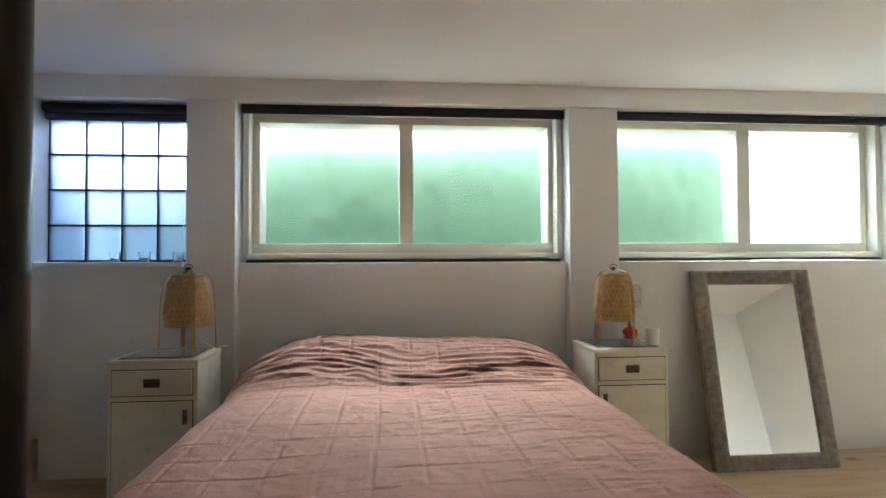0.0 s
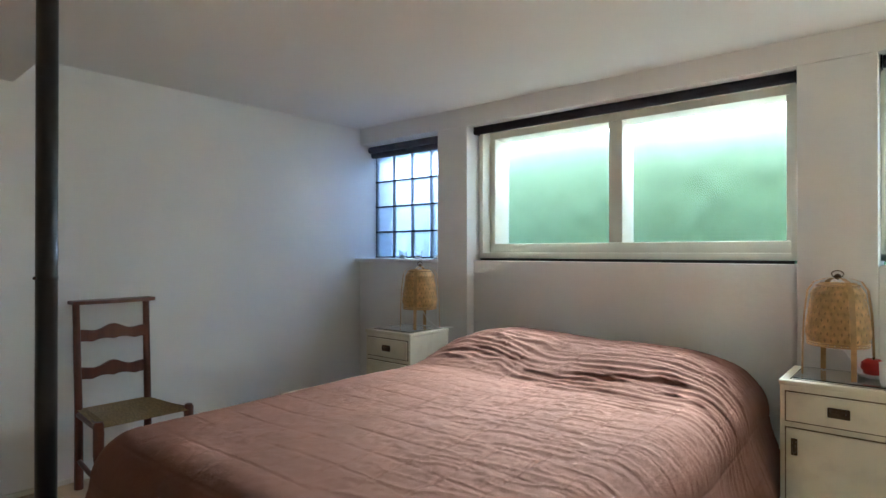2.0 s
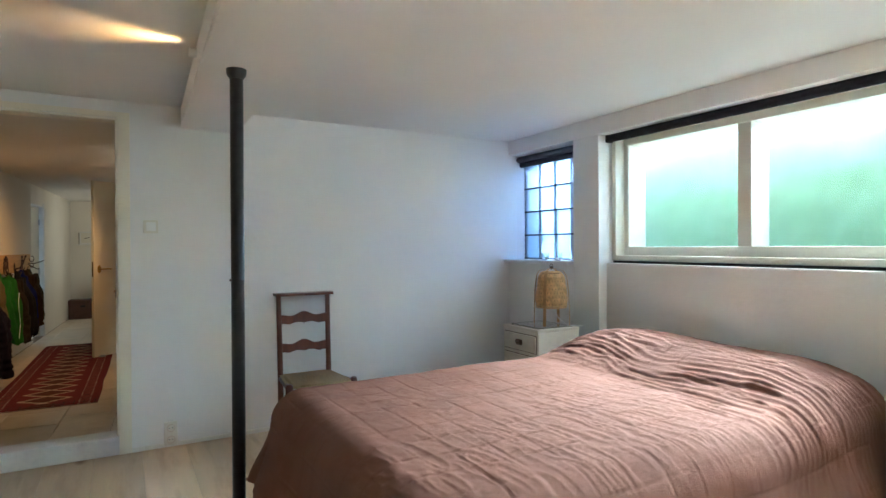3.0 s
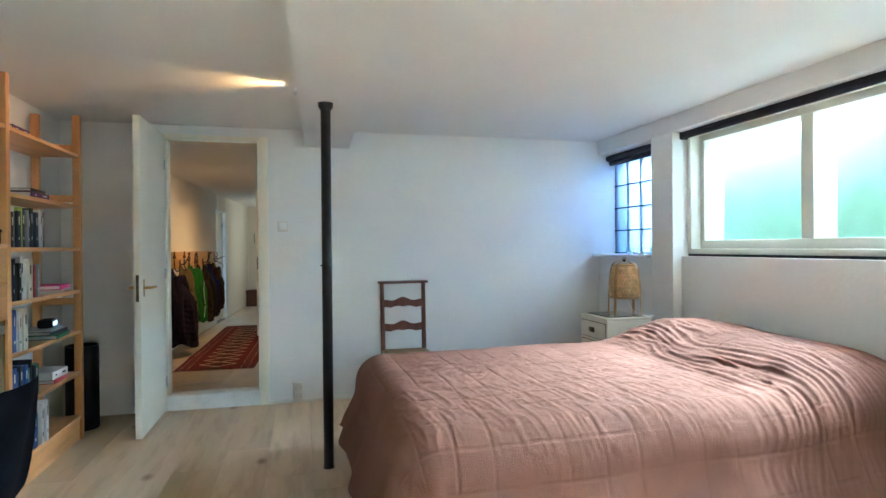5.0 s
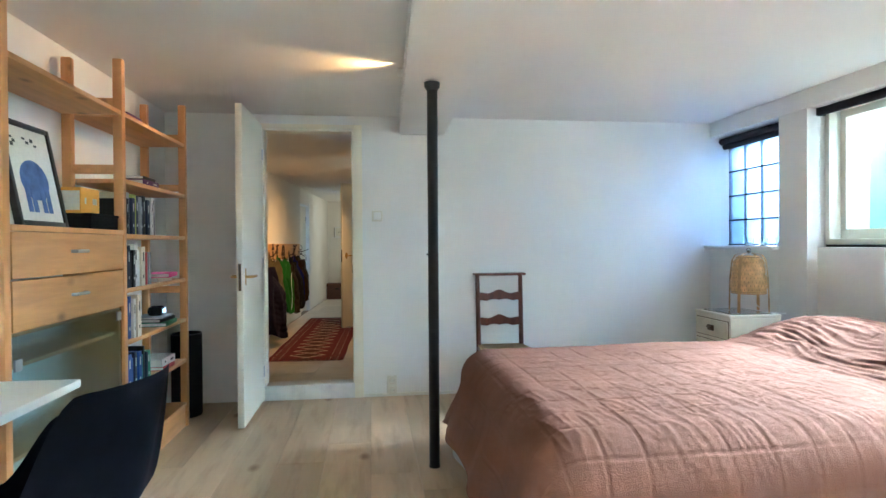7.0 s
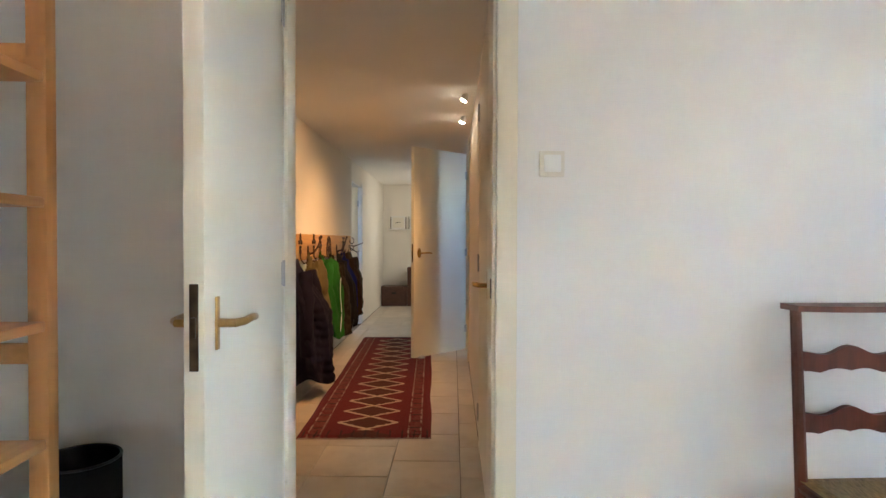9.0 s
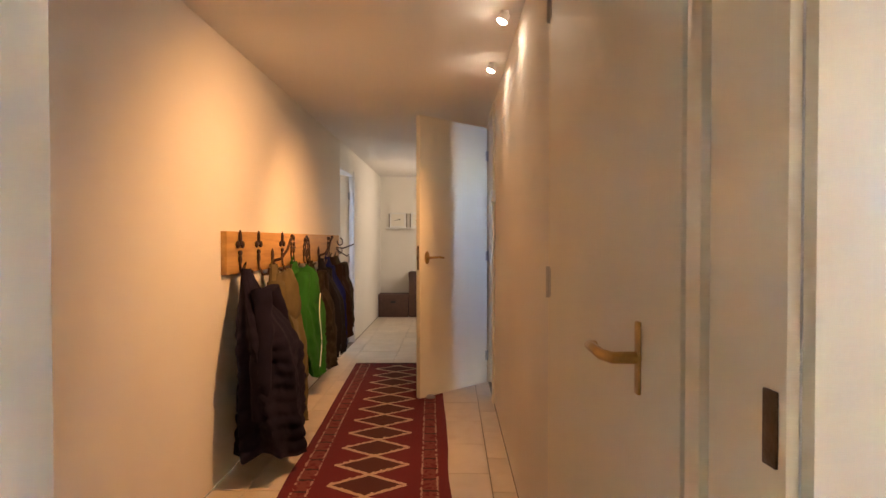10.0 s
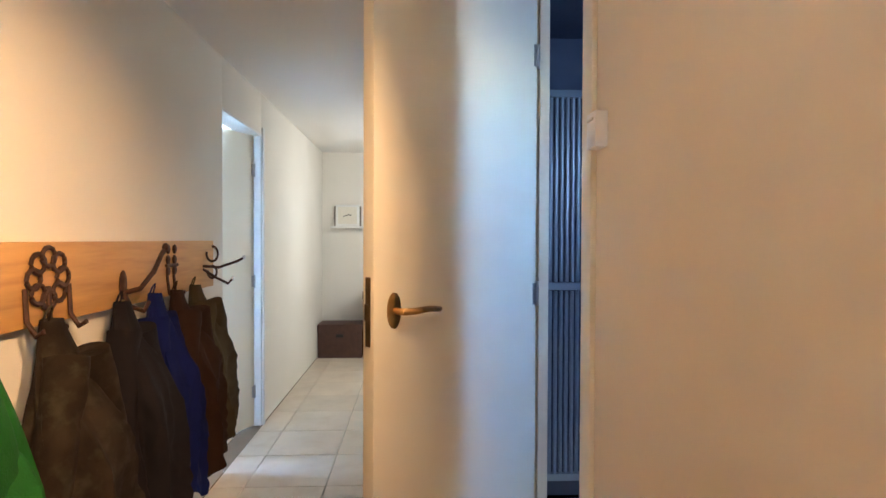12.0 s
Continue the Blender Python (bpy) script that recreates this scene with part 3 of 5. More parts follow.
def nightstand(m, hinge_left, label):
    n = thing("nightstand", m, label, "nightstand", "nightstands")
    w, d, h = 0.385, 0.35, 0.68
    bm = bmesh.new()
    box(bm, -w / 2, -d / 2, 0.06, w / 2, d / 2, h - 0.02, bevel=0.004)
    for x in (-w / 2, w / 2 - 0.03):
        box(bm, x, -d / 2, 0, x + 0.03, -d / 2 + 0.03, 0.06)
        box(bm, x, d / 2 - 0.03, 0, x + 0.03, d / 2, 0.06)
    part("carcass", bm, CREAM, n)
    bm = bmesh.new()
    box(bm, -w / 2 - 0.004, -d / 2 - 0.006, h - 0.02, w / 2 + 0.004, d / 2, h, bevel=0.004)
    part("top", bm, CREAM, n)
    bm = bmesh.new()
    for q in ((-w / 2 + 0.03, -d / 2 + 0.03, w / 2 - 0.03, -d / 2 + 0.034), (-w / 2 + 0.03, d / 2 - 0.034, w / 2 - 0.03, d / 2 - 0.03),
              (-w / 2 + 0.03, -d / 2 + 0.034, -w / 2 + 0.034, d / 2 - 0.034), (w / 2 - 0.034, -d / 2 + 0.034, w / 2 - 0.03, d / 2 - 0.034)):
        box(bm, q[0], q[1], h - 0.001, q[2], q[3], h + 0.002)
    part("top_inlay", bm, EDGEWEAR, n, "dark line round the worn top")
    f = -d / 2
    # worn dark edges round the drawer and the door
    for z0, z1, nm in ((h - 0.155, h - 0.045, "drawer"), (0.085, h - 0.185, "door")):
        x0, x1 = -w / 2 + 0.022, w / 2 - 0.022
        bm = bmesh.new()
        box(bm, x0 - 0.005, f - 0.003, z0 - 0.005, x1 + 0.005, f + 0.004, z1 + 0.005)
        part("edge_wear", bm, EDGEWEAR, n)
        bm = bmesh.new()
        box(bm, x0, f - 0.012, z0, x1, f + 0.002, z1, bevel=0.004)
        p = part(nm, bm, CREAM, n)
        bm = bmesh.new()
        if nm == "drawer":
            zc = (z0 + z1) / 2
            box(bm, -0.035, f - 0.016, zc - 0.019, 0.035, f - 0.011, zc + 0.019, bevel=0.003)
            tube(bm, [(-0.025, f - 0.014, zc + 0.012), (-0.02, f - 0.026, zc + 0.004), (0.02, f - 0.026, zc + 0.004), (0.025, f - 0.014, zc + 0.012)], 0.006, 6)
        else:
            xc = x0 + 0.028 if hinge_left else x1 - 0.028
            box(bm, xc - 0.011, f - 0.016, z1 - 0.10, xc + 0.011, f - 0.011, z1 - 0.035, bevel=0.003)
            tube(bm, [(xc, f - 0.014, z1 - 0.09), (xc, f - 0.024, z1 - 0.08), (xc, f - 0.024, z1 - 0.055), (xc, f - 0.014, z1 - 0.045)], 0.006, 6)
        part("pull", bm, BRASSDARK, p, "dark brass pull")
    bm = bmesh.new()
    box(bm, -w / 2 + 0.04, -d / 2 + 0.04, h + 0.003, w / 2 - 0.04, d / 2 - 0.04, h + 0.007)
    part("glass_plate", bm, CLEAR, n, "clear glass plate on the top").visible_shadow = False
    return n


nightstand(pose(-1.07, 2.805, 0.012), False, "cream painted nightstand with worn dark edges by the glass blocks")
nightstand(pose(1.195, 2.935, 0), True, "cream painted nightstand with worn dark edges beside the mirror")


def lantern(m, label):
    l = thing("table_lamp", m, label, "lamp", "bamboo table lamps")
    R = lambda z: 0.112 - 0.022 * smooth(0.15, 0.36, np.array(z)) - 0.035 * smooth(0.33, 0.385, np.array(z)) - 0.012 * (1 - smooth(0.12, 0.18, np.array(z)))
    bm = bmesh.new()
    k, n = 30, 13
    for s in (1, -1):
        for i in range(k):
            A = []
            for j in range(n):
                z = 0.125 + (0.37 - 0.125) * j / (n - 1)
                a = 6.28318 * (i / k + s * j / (n - 1) * 0.16)
                r = float(R(z)) + 0.0012 * s * (1 if (i + j) % 2 else -1)
                A.append((a, r, z))
            hw = 0.07
            prev = None
            for a, r, z in A:
                p = [bm.verts.new((r * math.cos(a + e), r * math.sin(a + e), z)) for e in (-hw, hw)]
                if prev:
                    bm.faces.new((prev[0], prev[1], p[1], p[0]))
                prev = p
    bmesh.ops.solidify(bm, geom=bm.faces[:], thickness=0.0012)
    tagged(part("woven_shade", bm, BAMBOO, l, "woven bamboo lattice shade"), kind="stuff")
    # added liner, coloured darker for the shade between the woven strips
    bm = bmesh.new()
    lathe(bm, [(0.08, 0.135), (0.098, 0.16), (0.098, 0.22), (0.083, 0.33), (0.06, 0.362), (0.02, 0.37)], 20)
    part("weave_gap_backing", bm, BAMBOOLEG, l, "added darker backing for the shade in the weave's gaps")
    for z in (0.125, 0.135, 0.36):
        bm = bmesh.new()
        r = float(R(z)) + 0.003
        tube(bm, [(r * math.cos(6.28318 * i / 24), r * math.sin(6.28318 * i / 24), z) for i in range(24)], 0.0035, 6, closed=True)
        part("rim", bm, BAMBOOLEG, l)
    for i in range(4):
        a = 0.5 + 1.5708 * i
        bm = bmesh.new()
        prof = [(0.128, 0.004), (0.126, 0.12), (0.121, 0.24), (0.108, 0.34), (0.085, 0.375), (0.045, 0.388), (0.0, 0.391)]
        L = []
        for s in (-1, 1):
            L.append([(r * math.cos(a) - s * 0.010 * math.sin(a), r * math.sin(a) + s * 0.010 * math.cos(a), z) for r, z in prof])
        rows = [[bm.verts.new(p) for p in q] for q in L]
        for j in range(len(prof) - 1):
            bm.faces.new((rows[0][j], rows[1][j], rows[1][j + 1], rows[0][j + 1]))
        bmesh.ops.solidify(bm, geom=bm.faces[:], thickness=0.006)
        part("leg", bm, BAMBOOLEG, l)
    bm = bmesh.new()
    tube(bm, [(0.02 * math.cos(6.28318 * i / 12), 0, 0.405 + 0.014 * math.sin(6.28318 * i / 12)) for i in range(12)], 0.0022, 5, closed=True)
    ball(bm, (0, 0, 0.395), 0.012)
    part("top_ring", bm, BRASSDARK, l)
    bm = bmesh.new()
    tube(bm, [(0, 0, 0.14), (0.05, 0.02, 0.05), (0.10, 0.05, 0.008), (0.13, 0.11, 0.006), (0.145, 0.15, 0.002)], 0.003, 6)
    part("cord", bm, WHITEPLASTIC, l)


lantern(pose(-0.99, 2.835, 0.6995), "woven bamboo table lamp on the nightstand by the blocks")
lantern(pose(1.175, 2.93, 0.6875), "woven bamboo table lamp on the nightstand by the mirror")

c = thing("cup", pose(1.345, 2.84, 0.6875), "white ceramic cup standing on the nightstand", "cup")
bm = bmesh.new()
lathe(bm, [(0.028, 0.0), (0.034, 0.01), (0.036, 0.085), (0.032, 0.085), (0.030, 0.02), (0.004, 0.016)], 24)
part("body", bm, SILLWHITE, c)
c = thing("saucer", pose(1.285, 2.98, 0.6875), "small white saucer with a red ball-shaped object", "saucer")
bm = bmesh.new()
lathe(bm, [(0.03, 0.0), (0.05, 0.008), (0.06, 0.018), (0.056, 0.018), (0.03, 0.006)], 24)
part("dish", bm, SILLWHITE, c)
r = thing("red_pot", pose(1.285, 2.98, 0.6955), "round glossy red object on a white saucer", "ornament")
bm = bmesh.new()
lathe(bm, [(0.012, 0), (0.032, 0.008), (0.041, 0.03), (0.038, 0.052), (0.022, 0.066), (0.006, 0.064)], 20)
part("body", bm, RED, r)
bm = bmesh.new()
tube(bm, [(0, 0, 0.06), (0.002, 0, 0.074)], 0.004, 6)
part("stem", bm, BRASSDARK, r)

g = thing("tealight_glass", pose(-1.494, 3.20, 1.13), "small clear glass with a tealight on the sill", "candle holder", "tealight glasses")
bm = bmesh.new()
lathe(bm, [(0.026, 0), (0.030, 0.056), (0.0275, 0.056), (0.024, 0.008), (0.002, 0.007)], 20)
part("tumbler", bm, CLEAR, g)
bm = bmesh.new()
lathe(bm, [(0.019, 0.009), (0.019, 0.024), (0.004, 0.023)], 16)
part("tealight", bm, WAX, g)
copy_thing(g, pose(-1.342, 3.20, 1.13, 0, 0, 40))
copy_thing(g, pose(-1.165, 3.20, 1.13, 0, 0, 80))


def socket(m, label):
    s = thing("wall_socket", m, label, "socket", "wall sockets")
    bm = bmesh.new()
    box(bm, -0.038, -0.026, -0.072, 0.038, 0, 0.072, bevel=0.007)
    part("plate", bm, PLASTIC, s)
    for z in (-0.036, 0.036):
        bm = bmesh.new()
        t = bmesh.new()
        lathe(t, [(0.024, 0), (0.024, 0.006), (0.0195, 0.006), (0.0195, -0.001), (0.001, -0.001)], 20)
        merge(bm, t, pose(0, -0.025, z, 90, 0, 0))
        # darker colour puts the recess shade into the cream outlet
        w = part("outlet", bm, CASING_AND_RECESS, s)
        # black plugs give the dark of the pin holes by colour
        bm = bmesh.new()
        for x in (-0.0095, 0.0095):
            tube(bm, [(x, -0.0285, z), (x, -0.0255, z)], 0.0028, 8)
        part("pin_hole_shade", bm, GAPSHADE, w)


socket(pose(1.385, N, 0.925), "cream double wall socket above the nightstand")
socket(pose(W, 0.53, 0.085, 0, 0, 90), "cream double wall socket low on the wall")

sw = thing("light_switch", pose(W, 0.427, 1.374, 0, 0, 90), "cream light switch on the white wall", "switch")
bm = bmesh.new()
box(bm, -0.041, -0.012, -0.041, 0.041, 0, 0.041, bevel=0.005)
part("plate", bm, PLASTIC, sw)
bm = bmesh.new()
box(bm, -0.026, -0.018, -0.026, 0.028, -0.010, 0.028, bevel=0.004)
part("rocker", bm, WHITEPLASTIC, sw)

# leaning mirror
mi = thing("mirror", pose(2.045, 2.87, 0.0, -11.6, 0, 0), "tall mirror in an embossed dark frame leaning on the wall", "mirror")
w, h, f = 0.70, 1.085, 0.082
bm = bmesh.new()
box(bm, -w / 2, 0.0, 0, w / 2, 0.022, h)
part("backing", bm, BEDWOOD, mi)
bm = bmesh.new()
box(bm, -w / 2 + f - 0.005, -0.006, f - 0.005, w / 2 - f + 0.005, -0.001, h - f + 0.005)
part("mirror_glass", bm, MIRROR, mi, "silvered mirror glass", smooth=0)
for nm, q in (("frame_side", (-w / 2, 0, -w / 2 + f, h)), ("frame_side", (w / 2 - f, 0, w / 2, h)), ("frame_rail", (-w / 2 + f, 0, w / 2 - f, f)), ("frame_rail", (-w / 2 + f, h - f, w / 2 - f, h))):
    bm = bmesh.new()
    box(bm, q[0], -0.022, q[1], q[2], -0.001, q[3], bevel=0.005)
    horiz = (q[2] - q[0]) > (q[3] - q[1])
    s = 0.0125
    nx, nz = int((q[2] - q[0] - 0.012) / s), int((q[3] - q[1] - 0.012) / s)
    for i in range(nx):
        for j in range(nz):
            x, z = q[0] + 0.006 + s * (i + 0.5), q[1] + 0.006 + s * (j + 0.5)
            c4 = [bm.verts.new((x + a, -0.0215, z + b)) for a, b in ((-0.0052, -0.0052), (0.0052, -0.0052), (0.0052, 0.0052), (-0.0052, 0.0052))]
            t4 = [bm.verts.new((x + a, -0.0275, z + b)) for a, b in ((-0.003, -0.003), (0.003, -0.003), (0.003, 0.003), (-0.003, 0.003))]
            bm.faces.new(t4)
            for k in range(4):
                bm.faces.new((c4[k], c4[(k + 1) % 4], t4[(k + 1) % 4], t4[k]))
    part(nm, bm, FRAMEMETAL, mi)

# steel pole under the beam
po = thing("support_pole", pose(-0.48, 0.70, 0), "slim glossy black support pole under the beam", "pole")
bm = bmesh.new()
lathe(bm, [(0.030, 0.0), (0.030, 0.008), (0.0275, 0.01), (0.0275, 1.1), (0.0285, 1.102), (0.0285, 1.112), (0.0275, 1.114), (0.0275, 1.98)], 20)
part("shaft", bm, BLACKPAINT, po)
bm = bmesh.new()
lathe(bm, [(0.0285, 1.955), (0.040, 1.972), (0.042, 1.995)], 20)
part("collar", bm, BLACKPAINT, po)
bm = bmesh.new()
tube(bm, [(0.0, -0.026, 1.107), (0.012, -0.032, 1.107)], 0.005, 8)
part("screw", bm, IRON, po)


def prayer_chair(m):
    c = thing("chair", m, "low dark-stained wooden chair with a rush seat against the wall", "chair")
    for s in (-1, 1):
        bm = bmesh.new()
        tube(bm, [(0.04, s * 0.165, 0), (0.035, s * 0.165, 0.35), (0.0, s * 0.168, 0.92)], 0.021, 10, r1=0.016)
        part("back_post", bm, DARKWOOD, c)
        bm = bmesh.new()
        t = bmesh.new()
        lathe(t, [(0.014, 0), (0.019, 0.06), (0.022, 0.18), (0.017, 0.22), (0.023, 0.26), (0.023, 0.40), (0.016, 0.415)], 12)
        merge(bm, t, pose(0.42, s * 0.205, 0))
        part("front_leg", bm, DARKWOOD, c)
        bm = bmesh.new()
        tube(bm, [(0.04, s * 0.165, 0.14), (0.42, s * 0.205, 0.14)], 0.011, 8)
        part("side_stretcher", bm, DARKWOOD, c)
        bm = bmesh.new()
        tube(bm, [(0.04, s * 0.165, 0.37), (0.42, s * 0.205, 0.385)], 0.016, 8)
        part("seat_rail", bm, DARKWOOD, c)
    bm = bmesh.new()
    tube(bm, [(0.42, -0.205, 0.20), (0.42, 0.205, 0.20)], 0.012, 8)
    part("front_stretcher", bm, DARKWOOD, c)
    for zc in (0.755, 0.565):
        bm = bmesh.new()
        ys = np.linspace(-0.155, 0.155, 33)
        up = 0.028 + 0.018 * np.exp(-(ys / 0.06) ** 2) + 0.006 * np.cos(ys * 40)
        lo = -0.03 + 0.009 * np.abs(np.sin(ys * 31.0)) + 0.004 * np.cos(ys * 20)
        xc = 0.018
        F = [[bm.verts.new((xc + dx + 0.02 * (1 - (y / 0.155) ** 2) * -0.4, y, zc + z)) for y, z in zip(ys, e)] for dx in (0.011, -0.009) for e in (up, lo)]
        for i in range(32):
            bm.faces.new((F[0][i], F[0][i + 1], F[1][i + 1], F[1][i]))
            bm.faces.new((F[2][i], F[2][i + 1], F[3][i + 1], F[3][i]))
            bm.faces.new((F[0][i], F[0][i + 1], F[2][i + 1], F[2][i]))
            bm.faces.new((F[1][i], F[1][i + 1], F[3][i + 1], F[3][i]))
        part("back_slat", bm, DARKWOOD, c)
    bm = bmesh.new()
    ys = np.linspace(-0.196, 0.196, 25)
    rows = []
    for dz in (0, 0.018):
        for k in (0, 1):
            rows.append([bm.verts.new((-0.032 + (0.0 if k else 0.085) + (0.028 * (1 - (y / 0.2) ** 2) if not k else 0), y, 0.917 + dz)) for y in ys])
    for i in range(24):
        for a, b in ((0, 1), (2, 3), (0, 2), (1, 3)):
            bm.faces.new((rows[a][i], rows[a][i + 1], rows[b][i + 1], rows[b][i]))
    for i in (0, 24):
        bm.faces.new((rows[0][i], rows[1][i], rows[3][i], rows[2][i]))
    bmesh.ops.bevel(bm, geom=[e for e in bm.edges if e.is_boundary is False and e.calc_face_angle(0) > 1], offset=0.004, segments=2, affect="EDGES")
    part("top_rail", bm, DARKWOOD, c)
    # rush seat, four woven wedges sinking to the middle
    bm = bmesh.new()
    n = 22
    P = np.zeros((n, n, 3))
    for i in range(n):
        for j in range(n):
            a, b = i / (n - 1), j / (n - 1)
            x = 0.03 + 0.41 * a
            half = 0.175 + 0.04 * a
            y = (b - 0.5) * 2 * half
            e = min(a, 1 - a, b, 1 - b)
            ridge = 0.004 * math.cos(60 * (a if min(a, 1 - a) < min(b, 1 - b) else b))
            P[i, j] = (x, y, 0.392 + 0.012 * math.sin(min(1, e * 8) * 1.57) - 0.016 * min(1, e * 2.4) + ridge)
    grid_mesh(bm, P)
    bmesh.ops.solidify(bm, geom=bm.faces[:], thickness=0.028)
    part("rush_seat", bm, RUSH, c, "woven rush seat")


prayer_chair(pose(-1.818, 1.35, 0))

# ---- study corner: bookcase, desk, shell chair, bin, bedroom door ----
YF, YB = -0.82, -1.05
XS = (-1.385, -0.46, 0.44)
bc = thing("bookcase", Matrix.Identity(4), "tall pine bookcase with ladder sides and open shelves", "bookcase")
for x in XS:
    for y in (YF, YB):
        bm = bmesh.new()
        box(bm, x - 0.019, y - 0.022, 0, x + 0.019, y + 0.022, 2.06, bevel=0.006)
        part("post", bm, PINE, bc)
    for z in (0.10, 0.88, 1.53, 1.85):
        bm = bmesh.new()
        box(bm, x - 0.011, YB + 0.022, z - 0.022, x + 0.011, YF - 0.022, z + 0.022, bevel=0.004)
        part("rung", bm, PINEH, bc)
SHELVES = (1.81, 1.4875, 1.22, 0.953, 0.697, 0.436, 0.157)
for z in SHELVES:
    bm = bmesh.new()
    box(bm, XS[0] + 0.019, YB - 0.02, z - 0.022, XS[1] - 0.019, YF + 0.018, z, bevel=0.004)
    part("shelf_board", bm, PINEH, bc)
bm = bmesh.new()
box(bm, XS[1] + 0.019, YB - 0.02, 1.788, XS[2] - 0.019, YF + 0.018, 1.81, bevel=0.004)
part("shelf_board", bm, PINEH, bc)
bm = bmesh.new()
box(bm, XS[0] + 0.019, YF - 0.01, 0.0, XS[1] - 0.019, YF + 0.008, 0.13, bevel=0.003)
part("plinth", bm, PINEH, bc)

cb = thing("cabinet", Matrix.Identity(4), "pine cabinet with two drawers over a frosted glass door", "cabinet")
x0, x1 = XS[1] + 0.022, XS[2] - 0.022
for nm, q, m in (("top_board", (x0, YB - 0.02, 1.215, x1, YF + 0.024, 1.236), PINEH), ("side_panel", (x0, YB - 0.02, 0.07, x0 + 0.018, YF, 1.215), PINE),
                 ("side_panel", (x1 - 0.018, YB - 0.02, 0.07, x1, YF, 1.215), PINE), ("back_panel", (x0 + 0.018, YB - 0.02, 0.07, x1 - 0.018, YB - 0.01, 1.215), SILLWHITE),
                 ("bottom_board", (x0 + 0.018, YB - 0.01, 0.07, x1 - 0.018, YF, 0.09), PINEH), ("middle_board", (x0 + 0.018, YB - 0.01, 0.855, x1 - 0.018, YF, 0.87), PINEH),
                 ("inner_shelf", (x0 + 0.018, YB - 0.01, 0.74, x1 - 0.018, YF - 0.02, 0.755), PINEH), ("inner_shelf", (x0 + 0.018, YB - 0.01, 0.42, x1 - 0.018, YF - 0.02, 0.435), PINEH)):
    bm = bmesh.new()
    box(bm, *q, bevel=0.002)
    part(nm, bm, m, cb)
for z0, z1 in ((1.052, 1.212), (0.875, 1.046)):
    bm = bmesh.new()
    box(bm, x0 + 0.003, YF, z0, x1 - 0.003, YF + 0.022, z1, bevel=0.003)
    d = part("drawer", bm, PINEH, cb)
    bm = bmesh.new()
    zc = (z0 + z1) / 2 + 0.01
    tube(bm, [((x0 + x1) / 2 - 0.05, YF + 0.022, zc), ((x0 + x1) / 2 - 0.045, YF + 0.04, zc), ((x0 + x1) / 2 + 0.045, YF + 0.04, zc), ((x0 + x1) / 2 + 0.05, YF + 0.022, zc)], 0.007, 8)
    part("handle", bm, GREYMETAL, d, "grey metal handle")
bm = bmesh.new()
box(bm, x0 + 0.004, YF + 0.004, 0.10, x1 - 0.004, YF + 0.010, 0.868)
gd = part("glass_door", bm, CABGLASS, cb, "greenish frosted glass door", smooth=0)
gd.visible_shadow = False
for x, z in ((x0 + 0.04, 0.83), (x1 - 0.04, 0.76)):
    bm = bmesh.new()
    box(bm, x - 0.02, YF + 0.010, z - 0.02, x + 0.02, YF + 0.018, z + 0.02, bevel=0.003)
    part("door_fitting", bm, GREYMETAL, cb)


def book_material(c):
    return mat("book_cover", c, 0.55, var=0.08, scale=12, bump=0.08, bscale=90)


COVERS = {k: book_material(v) for k, v in dict(navy=(0.012, 0.018, 0.045), black=(0.012, 0.012, 0.014), white=(0.62, 0.60, 0.56), blue=(0.02, 0.06, 0.26),
          lime=(0.42, 0.46, 0.08), green=(0.05, 0.20, 0.10), red=(0.42, 0.04, 0.04), pink=(0.62, 0.03, 0.22), purple=(0.10, 0.03, 0.12), grey=(0.30, 0.30, 0.30),
          orange=(0.72, 0.34, 0.04), cream=(0.60, 0.52, 0.38), teal=(0.03, 0.16, 0.18), brown=(0.12, 0.05, 0.03)).items()}


def book(kind, m, w, h, d):
    """A book standing with its spine to the front: w thick, h tall, d deep."""
    b = thing("book", m, kind + " book on the pine bookcase", "book", "books on the shelves")
    bm = bmesh.new()
    box(bm, 0, -d, 0, w * 0.12 + 0.001, 0, h, bevel=0.001)
    box(bm, w - w * 0.12 - 0.001, -d, 0, w, 0, h, bevel=0.001)
    box(bm, 0, -0.004, 0, w, 0.001, h, bevel=0.001)
    part("cover", bm, COVERS[kind], b)
    bm = bmesh.new()
    box(bm, w * 0.12 + 0.001, -d + 0.004, 0.004, w - w * 0.12 - 0.001, -0.004, h - 0.004)
    part("pages", bm, PAPER, b)
    if w > 0.024 and h > 0.15:
        for a, c in ((0.62, 0.85), (0.2, 0.28)):
            bm = bmesh.new()
            box(bm, w * 0.38, 0.001, h * a, w * 0.62, 0.0018, h * c)
            part("spine_bar", bm, COVERS["white" if kind not in ("white", "cream") else "black"], b)
    return b


rng = random.Random(4)


def row(shelf_z, x_start, kinds, h0, h1, y=-0.80, x_sign=-1):
    x = x_start
    for k in kinds:
        w, h, d = rng.uniform(0.02, 0.05), rng.uniform(h0, h1), rng.uniform(0.15, 0.18)
        book(k, pose(x - w, y - rng.uniform(0, 0.02), shelf_z), w, h, d)
        x -= w + rng.uniform(0.001, 0.004)
    return x


row(1.22, -0.487, ["black", "white", "navy", "lime", "navy", "grey", "navy", "black", "navy", "white", "black"], 0.17, 0.21)
row(0.953, -0.487, ["black", "navy", "black", "black", "white", "white", "cream", "black", "red", "grey"], 0.17, 0.225)
row(0.697, -0.487, ["blue", "navy", "blue", "white", "cream", "white"], 0.18, 0.22)
row(0.436, -0.487, ["white", "blue", "blue", "navy", "blue", "teal", "black", "navy", "green"], 0.15, 0.20)
